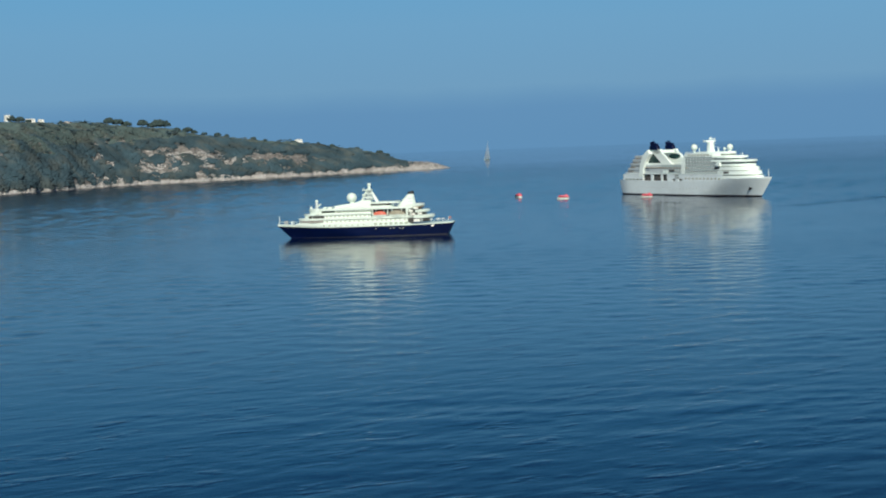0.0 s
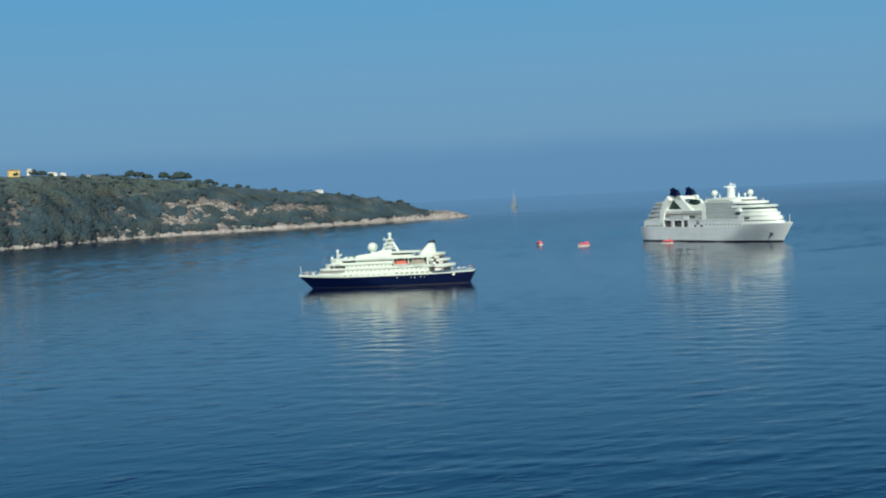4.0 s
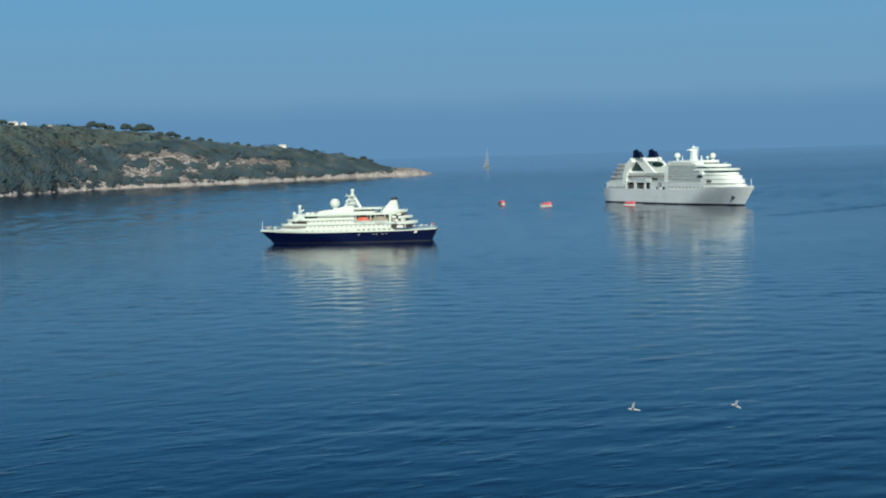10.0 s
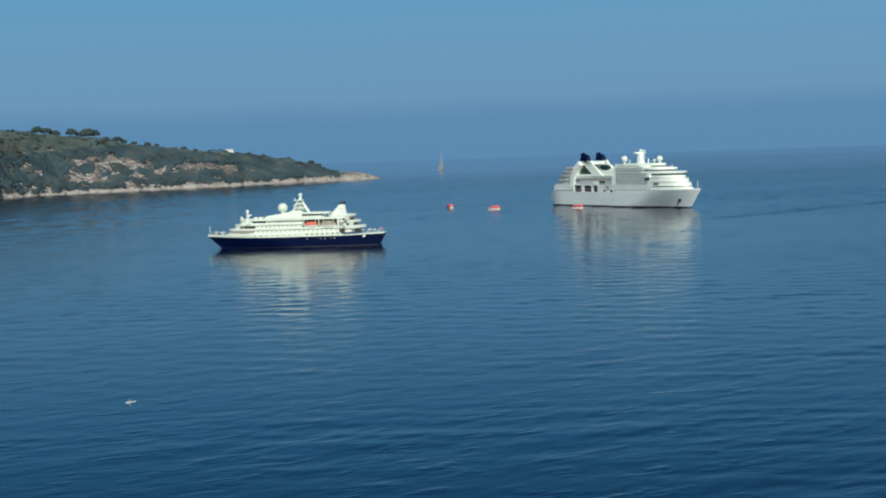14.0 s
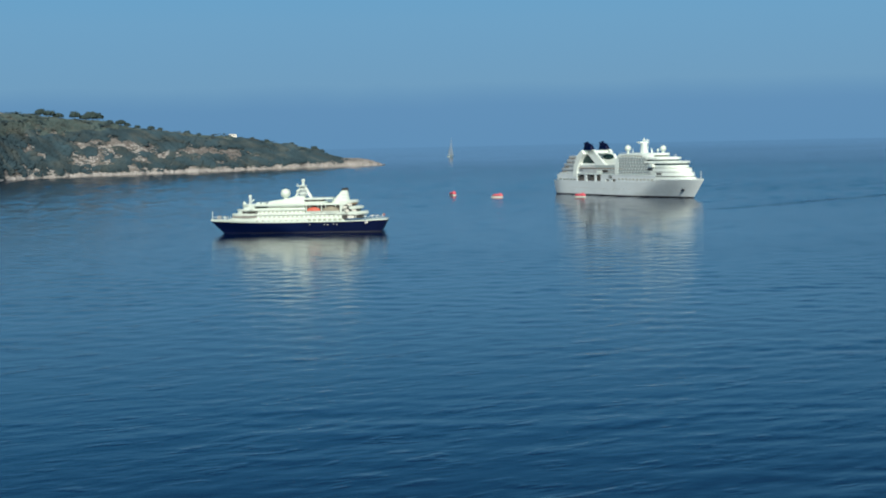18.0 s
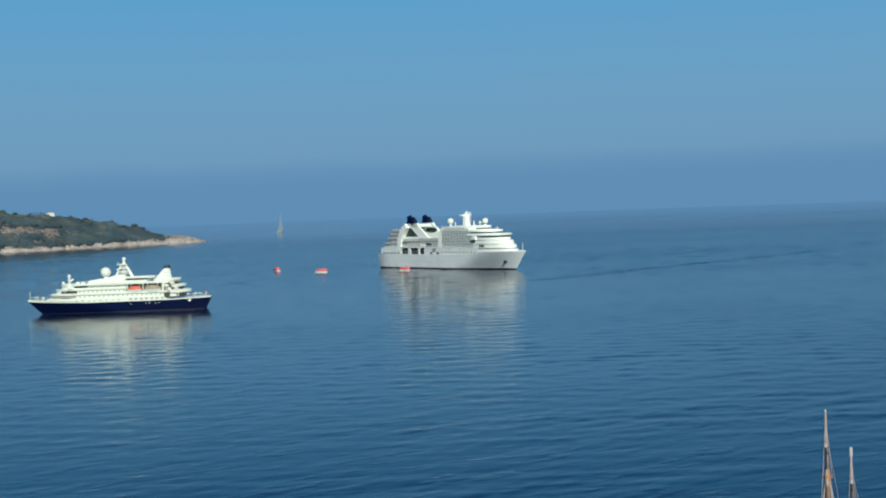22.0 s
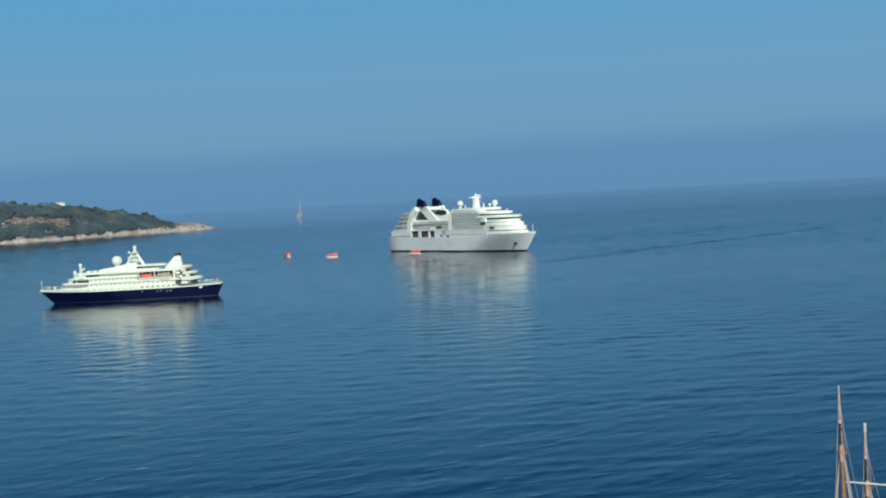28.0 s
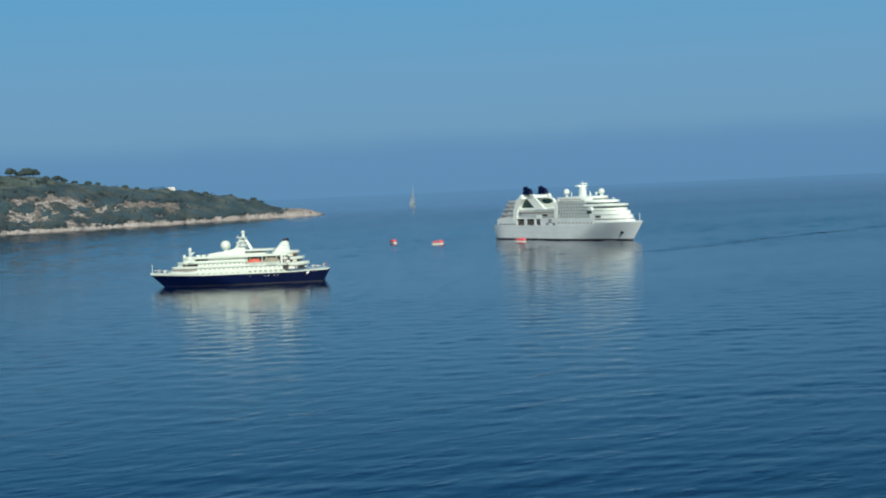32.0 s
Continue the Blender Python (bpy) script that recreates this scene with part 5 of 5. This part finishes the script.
    part("bridge_roof", Geo().loft([[(x, y, 28.2) for x, y in plan(38, 77.2, Wd + 0.25, 21, 0)], [(x, y, 29.0) for x, y in plan(38, 77.8, Wd + 0.3, 21, 0)], [(x, y, 29.9) for x, y in plan(38, 76.4, Wd + 0.1, 21, 0)]], True, True), SHIP_WHITE, br)
    up = part("top_house", Geo().prism(plan(3, 63.3, Wd - 0.8, 17, 0), 29.8, 33.2), SHIP_WHITE, ship)
    part("observation_window_band", Geo().prism(plan(34, 63.4, Wd - 0.7, 17, 0), 30.2, 31.4), GREEN_GLASS, up, "dark green observation windows")
    part("forward_roof", Geo().prism(plan(30, 65.3, Wd - 0.2, 18, 0), 31.4, 33.0), SHIP_WHITE, up)
    part("cabin_roof", Geo().prism(plan(2, 49, Wd - 0.25, 18, 0), 33.0, 35.9), SHIP_WHITE, up)
    part("lido_window_band", Geo().prism(plan(40, 52.1, Wd - 3.6, 14, 0), 33.6, 34.9), LOUNGE, up, "dark lounge windows")
    part("sky_house", Geo().prism(plan(10, 52, Wd - 3.7, 14, 4), 33.0, 36.6), SHIP_WHITE, up)
    top_pane = Geo().box(-1.5, 1.5, -0.05, 0.06, -0.5, 0.5).mesh("window", CURTAIN, 0)
    for side in (-1, 1):
        pane_row(up, top_pane, [8 + 4.2 * i for i in range(7)], side * (Wd - 0.26), 34.2)
    radome(ship, -0.5, 0, 40.4, 2.75, 36.0)
    radome(ship, 47.5, 0, 40.2, 2.6, 36.0)
    radome(ship, 34.0, 5.0, 38.8, 1.2, 36.0)
    mast = part("mast", Geo().loft([plan3(17.6, 26.4, 2.4, 35.8), plan3(18.6, 25.0, 2.1, 45.0)], True, True), SHIP_WHITE, ship, "white radar mast with broad crossarm")
    part("crossarm", Geo().prism([(18.6, -4.8), (22.6, -4.8), (24.0, 0), (22.6, 4.8), (18.6, 4.8)], 44.7, 46.1), SHIP_WHITE, mast)
    part("topmast", Geo().tube([(22, 0, 46.0), (22, 0, 48.8)], [0.7, 0.5], 8), SHIP_WHITE, mast)
    part("radar_scanner", Geo().box(23.6, 24.4, -3.2, 3.2, 46.8, 47.6), SHIP_WHITE, mast)
    part("radar_scanner", Geo().box(23.5, 28.5, -0.3, 0.3, 42.8, 43.4), SHIP_WHITE, mast)
    part("scanner_arm", Geo().box(23, 27.5, -0.6, 0.6, 40.6, 41.2), SHIP_WHITE, mast)
    for x, y, h in ((28, 3, 40.8), (38, -4, 40.0), (43, 2, 40.0), (13, -5, 40.2)):
        part("antenna", Geo().tube([(x, y, 36), (x, y, h)], [0.4, 0.2], 6), SHIP_WHITE, ship)
    for x, y, h in ((55, 0, 37.0), (60, 3, 35.6), (64, -2, 34.8)):
        part("antenna", Geo().tube([(x, y, 33), (x, y, h)], [0.45, 0.25], 6), CABIN_GREY, ship)
    part("jackstaff", Geo().tube([(95.5, 0, 14.5), (95.5, 0, 22.0)], [0.45, 0.25], 6), CABIN_GREY, ship)
    g = Geo()
    railing(g, [(3, -Wd + 0.4, 35.9), (32, -Wd + 0.4, 35.9)], r=0.05)
    part("railing", g, SHIP_WHITE, ship)
    return ship


large_ship(pose(21.5, 1357.0, 0, 0, 0, -54.0))


# ---- tenders ----
def tender(label, at):
    boat = thing("tender_boat", label, "boat", at, group="orange tenders")
    Lt, W = 10.8, 3.6
    rows = []
    for z, k in ((-0.5, 0.72), (0.3, 0.92), (1.35, 1.0)):
        rows.append([(x * (0.9 + 0.1 * k), y * k, z + (0.35 * max(0, x / (Lt / 2)) ** 2 if z > 1 else 0)) for x, y in plan(-Lt / 2, Lt / 2, W / 2, Lt * 0.35, 0.8, 6)])
    part("hull", Geo().loft(rows, True, True), WHITE, boat, "white hull")
    rows = []
    for z, k in ((1.35, 0.96), (2.5, 0.9), (3.1, 0.7)):
        rows.append([(x * k - 0.3, y * k, z) for x, y in plan(-Lt / 2, Lt / 2 * 0.92, W / 2, Lt * 0.25, 1.0, 6)])
    cab = part("canopy", Geo().loft(rows, True, True), RED_ORANGE, boat, "orange enclosed canopy")
    pane = Geo().box(-0.55, 0.55, -0.03, 0.04, -0.25, 0.25).mesh("window", GLASS, 0)
    for s in (-1, 1):
        for i in range(5):
            part("window", pane, None, cab, at=pose(-3.2 + i * 1.45, s * 1.70, 2.0))
    part("wheelhouse", Geo().prism(plan(-3.8, -1.6, 0.9, 0.6, 0.2), 3.0, 3.9, grow=0.85, middle=(-2.7, 0)), RED_ORANGE, cab)
    part("fender", Geo().tube([(x, y, 1.25) for x, y in plan(-Lt / 2 - 0.03, Lt / 2 + 0.03, W / 2 + 0.04, Lt * 0.35, 0.8, 6)], 0.12, 5), BLACK, boat)
    return boat


tender("orange and white tender boat lying off the ships", pose(-136.5, 1430.0, 0, 0, 0, 120))
tender("orange and white tender boat on the calm water", pose(-91.8, 1368.0, 0, 0, 0, 172))
tender("orange and white tender boat beside the white ship", pose(-20.0, 1343.0, 0, 0, 0, 160))


# ---- sailing yacht far out ----
def yacht():
    boat = thing("sailing_yacht", "pale sailing yacht with raised sails far out in haze", "yacht")
    Ly = 24.0
    rows = []
    for z, k in ((-0.6, 0.7), (0.6, 0.9), (1.9, 1.0)):
        rows.append([(x * (0.86 + 0.14 * k), y * k, z) for x, y in plan(-Ly / 2, Ly / 2, 2.8, Ly * 0.45, 2, 7)])
    part("hull", Geo().loft(rows, True, True), WHITE, boat)
    part("cabin", Geo().prism(plan(-5, 4, 1.7, 2, 0.5), 1.9, 2.9, grow=0.9), WHITE, boat)
    part("mast", Geo().tube([(2, 0, 1.9), (2, 0, 46)], [0.32, 0.18], 8), WHITE, boat)
    part("boom", Geo().tube([(2, 0, 3.8), (-9.5, 1.5, 3.9)], 0.2, 6), WHITE, boat)

    def sail(corners, belly):
        a, b, c = (Vector(p) for p in corners)
        front, back = [], []
        for i in range(13):
            u = i / 12
            r1, r2 = [], []
            for j in range(9):
                w = j / 8
                p = a.lerp(b, u).lerp(a.lerp(c, u), w)
                q = p + Vector((0, belly * math.sin(math.pi * w) * math.sin(math.pi * min(1, u * 0.9 + 0.1)), 0))
                r1.append(q)
                r2.append(q + Vector((0, 0.06, 0)))
            front.append(r1)
            back.append(list(reversed(r2)))
        return Geo().loft(front).loft(back)

    part("mainsail", sail(((2, 0, 45.5), (1.8, 0, 4.2), (-9.3, 1.4, 4.3)), 1.2), SAIL, boat, "white mainsail")
    part("jib", sail(((2.3, 0, 41), (11.4, 0, 2.4), (1.0, 2.2, 3.4)), 1.0), SAIL, boat, "white headsail")
    return boat


sailing = yacht()


# ---- wooden sailing ship close below ----
def schooner(at):
    """Only the mast heads rise into view; the hull carries them."""
    boat = thing("wooden_schooner", "wooden two-masted sailing ship with varnished spars and rope rigging", "sailing ship", at)
    kw = dict(rake=5.0, counter=3.0, entry=14, run=8, flare=4.0, cols=24)
    hull = part("hull", shell(34, 7.6, lambda p: -1.6, lambda p: 3.2 + 1.4 * (2 * p - 1) ** 2, deck=True, **kw), HULL_WOOD, boat, "dark wooden planked hull")
    part("deckhouse", Geo().prism(plan(-8, 0, 1.9, 0.5, 0.5), 3.0, 5.2), SPAR, boat)
    for x, topz, name, yard in ((4.0, 31.4, "main_mast", 0), (-4.4, 25.7, "mizzen_mast", 1)):
        cap = topz - 8.0
        mast = part(name, Geo().tube([(x, 0, 2.5), (x, 0, cap + 0.8)], [0.36, 0.28], 12), SPAR, boat, "varnished wooden mast")
        part("topmast", Geo().tube([(x + 0.28, 0, cap - 1.0), (x + 0.2, 0, topz - 0.5)], [0.20, 0.12], 10), PALE_SPAR, mast, "pale weathered topmast")
        part("dark_band", Geo().tube([(x + 0.34, 0, cap + 1.0), (x + 0.34, 0, cap + 2.2), (x + 0.34, 0, cap + 3.6)], [0.15, 0.13, 0.17], 10), SPAR_DARK, mast, "dark tarred band")
        part("truck", Geo().tube([(x + 0.2, 0, topz - 0.7 * yard - 0.4), (x + 0.2, 0, topz)], [0.10 + 0.10 * yard, 0.085 + 0.10 * yard], 10), TRUCK, mast, "pale grey masthead")
        part("crosstree", Geo().tube([(x, -0.6, cap), (x, 0.6, cap)], 0.09, 6), SPAR, mast)
        part("mast_cap", Geo().tube([(x + 0.05, 0, cap - 0.7), (x + 0.08, 0, cap + 0.1), (x + 0.1, 0, cap + 0.5), (x + 0.2, 0, cap + 1.1)], [0.30, 0.40, 0.33, 0.20], 10), ORANGE_WOOD, mast, "golden varnished mast cap")
        part("iron_fitting", Geo().tube([(x + 0.3, 0, cap + 3.5), (x + 0.3, 0, cap + 3.75), (x + 0.3, 0, cap + 4.0)], [0.13, 0.17, 0.12], 8), TRUCK, mast, "grey iron fitting")
        part("tackle_block", Geo().ball((x + 0.42, 0.1, cap + 2.9), 0.17, 6, 8), SPAR_DARK, mast)
        for s in (-1, 1):
            for dx in (-1.6, -0.5, 0.7, 1.8):
                part("shroud", Geo().tube([(x + dx * 0.8, s * 2.7, 3.4), (x + dx * 0.08, s * 0.15, cap + 0.3)], 0.05, 5), ROPE, mast)
            part("topmast_shroud", Geo().tube([(x, s * 0.55, cap), (x + 0.2, s * 0.05, topz - 1.5)], 0.032, 5), ROPE, mast)
            part("backstay", Geo().tube([(x - 7.6, s * 1.2, 3.4), (x + 0.2, 0, topz - 2.6)], 0.026, 5), ROPE, mast)
        part("forestay", Geo().tube([(x + (5.6 if not yard else 3.6), 0, 5 if not yard else 9), (x + 0.2, 0, topz - 0.8)], 0.03, 5), ROPE, mast)
        if yard:
            y = part("yard", Geo().tube([(x + 0.4, -2.7, topz - 7.35), (x + 0.45, 0, topz - 7.4), (x + 0.4, 2.9, topz - 7.45)], [0.09, 0.13, 0.09], 8), WHITE, mast, "pale horizontal spar")
    part("bowsprit", Geo().tube([(14, 0, 4.4), (24, 0, 6.6)], [0.24, 0.12], 8), SPAR, boat)
    return boat


ORANGE_WOOD = material("golden_varnish", (0.40, 0.21, 0.10), 0.3, vary=0.2, scale=2)
schooner(pose(48.3, 187.6, 0, 0, 0, 235.9))


# ---- gulls ----
def gull():
    bird = thing("gull", "white gull with grey wings flying over the sea", "gull", group="two gulls")
    rows = []
    for x, r in ((-0.34, 0.02), (-0.2, 0.06), (0.0, 0.085), (0.14, 0.075), (0.24, 0.05), (0.30, 0.055), (0.36, 0.03)):
        rows.append([(x, r * math.cos(q), r * 0.9 * math.sin(q)) for q in (2 * math.pi * k / 10 for k in range(10))])
    part("body", Geo().loft(rows, True, True), FEATHER, bird)
    part("beak", Geo().tube([(0.35, 0, 0), (0.43, 0, -0.02)], [0.018, 0.006], 6), BEAK, bird)
    part("tail", Geo().prism([(-0.5, -0.09), (-0.28, -0.04), (-0.28, 0.04), (-0.5, 0.09)], -0.012, 0.012), FEATHER, bird)
    wings = []
    for s in (-1, 1):
        pts = [(0.10, 0.0), (0.14, 0.22), (0.11, 0.38), (-0.08, 0.62), (-0.04, 0.38), (-0.07, 0.2), (-0.08, 0.0)]
        g = Geo().loft([[(x, s * y, -0.008 + 0.05 * math.sin(y * 3.5)) for x, y in pts], [(x, s * y, 0.010 + 0.05 * math.sin(y * 3.5)) for x, y in pts]], True, True)
        w = part("wing", g, FEATHER_GREY, bird, "long grey wing", at=pose(0, s * 0.05, 0.03))
        wings.append((s, w))
    return bird, wings


GULLS = [gull(), gull()]
FLIGHTS = (
    ((0.0, 34, 40, 8), (6.0, 17, 105, 20), (8.8, 8.0, 124.7, 29.4), (9.1, 6.25, 124.8, 31.95), (9.5, 3.1, 125.0, 34.1), (10.0, -1.9, 125.0, 35.8), (10.5, -8.3, 124.7, 36.5),
     (11.0, -14.8, 124.1, 35.7), (11.5, -21.7, 123.1, 34.2), (12.0, -28.1, 121.8, 31.8), (12.5, -33.8, 120.4, 29.6), (14.0, -52, 112, 25), (20.0, -130, 80, 18), (32.0, -260, -20, 14)),
    ((0.0, 45, 45, 6), (6.0, 20, 118, 17), (9.1, 9.1, 139.7, 28.2), (9.5, 8.7, 139.7, 30.9), (10.0, 6.8, 139.8, 33.5), (10.5, 2.7, 140.0, 35.5), (11.0, -2.7, 140.0, 36.6), (11.5, -9.2, 139.7, 37.4),
     (12.0, -16.1, 139.1, 37.6), (12.5, -23.0, 138.1, 37.1), (13.0, -30.0, 136.8, 36.6), (13.5, -36.2, 135.2, 36.5), (14.0, -41.4, 133.7, 35.8), (14.5, -45.8, 132.3, 34.9),
     (15.0, -50.1, 130.7, 33.6), (16.0, -59, 126, 31), (20.0, -110, 108, 24), (32.0, -250, 20, 16)))


# ---- motion of things ----
def motions():
    # the yacht sails slowly to the right along the skyline
    walk(sailing, [(t, pose(-426 + 3.78 * t, 3722, 0, 3, 0, 61)) for t in (0.0, 8.0, 16.0, 24.0, 32.0)])
    # ripples drift slowly towards the shore
    walk(sea, [(0.0, pose(0, 0, 0)), (16.0, pose(-5.5, -15.0, 0)), (32.0, pose(-11, -30, 0))])
    for (bird, wings), flight in zip(GULLS, FLIGHTS):
        rows = []
        for i, (t, x, y, z) in enumerate(flight):
            a, b = flight[max(i - 1, 0)], flight[min(i + 1, len(flight) - 1)]
            d = Vector(b[1:]) - Vector(a[1:])
            rows.append((t, pose(x, y, z, -18, -math.degrees(math.atan2(d.z, d.xy.length)) * 0.6, math.degrees(math.atan2(d.y, d.x)))))
        walk(bird, rows)
        for s, w in wings:
            beat = [0.0] + [8.4 + 0.16 * k for k in range(45)] + [32.0]
            walk(w, [(t, pose(0, s * 0.05, 0.03, s * (8 + 26 * math.sin(k * 1.9)))) for k, t in enumerate(beat)])


motions()
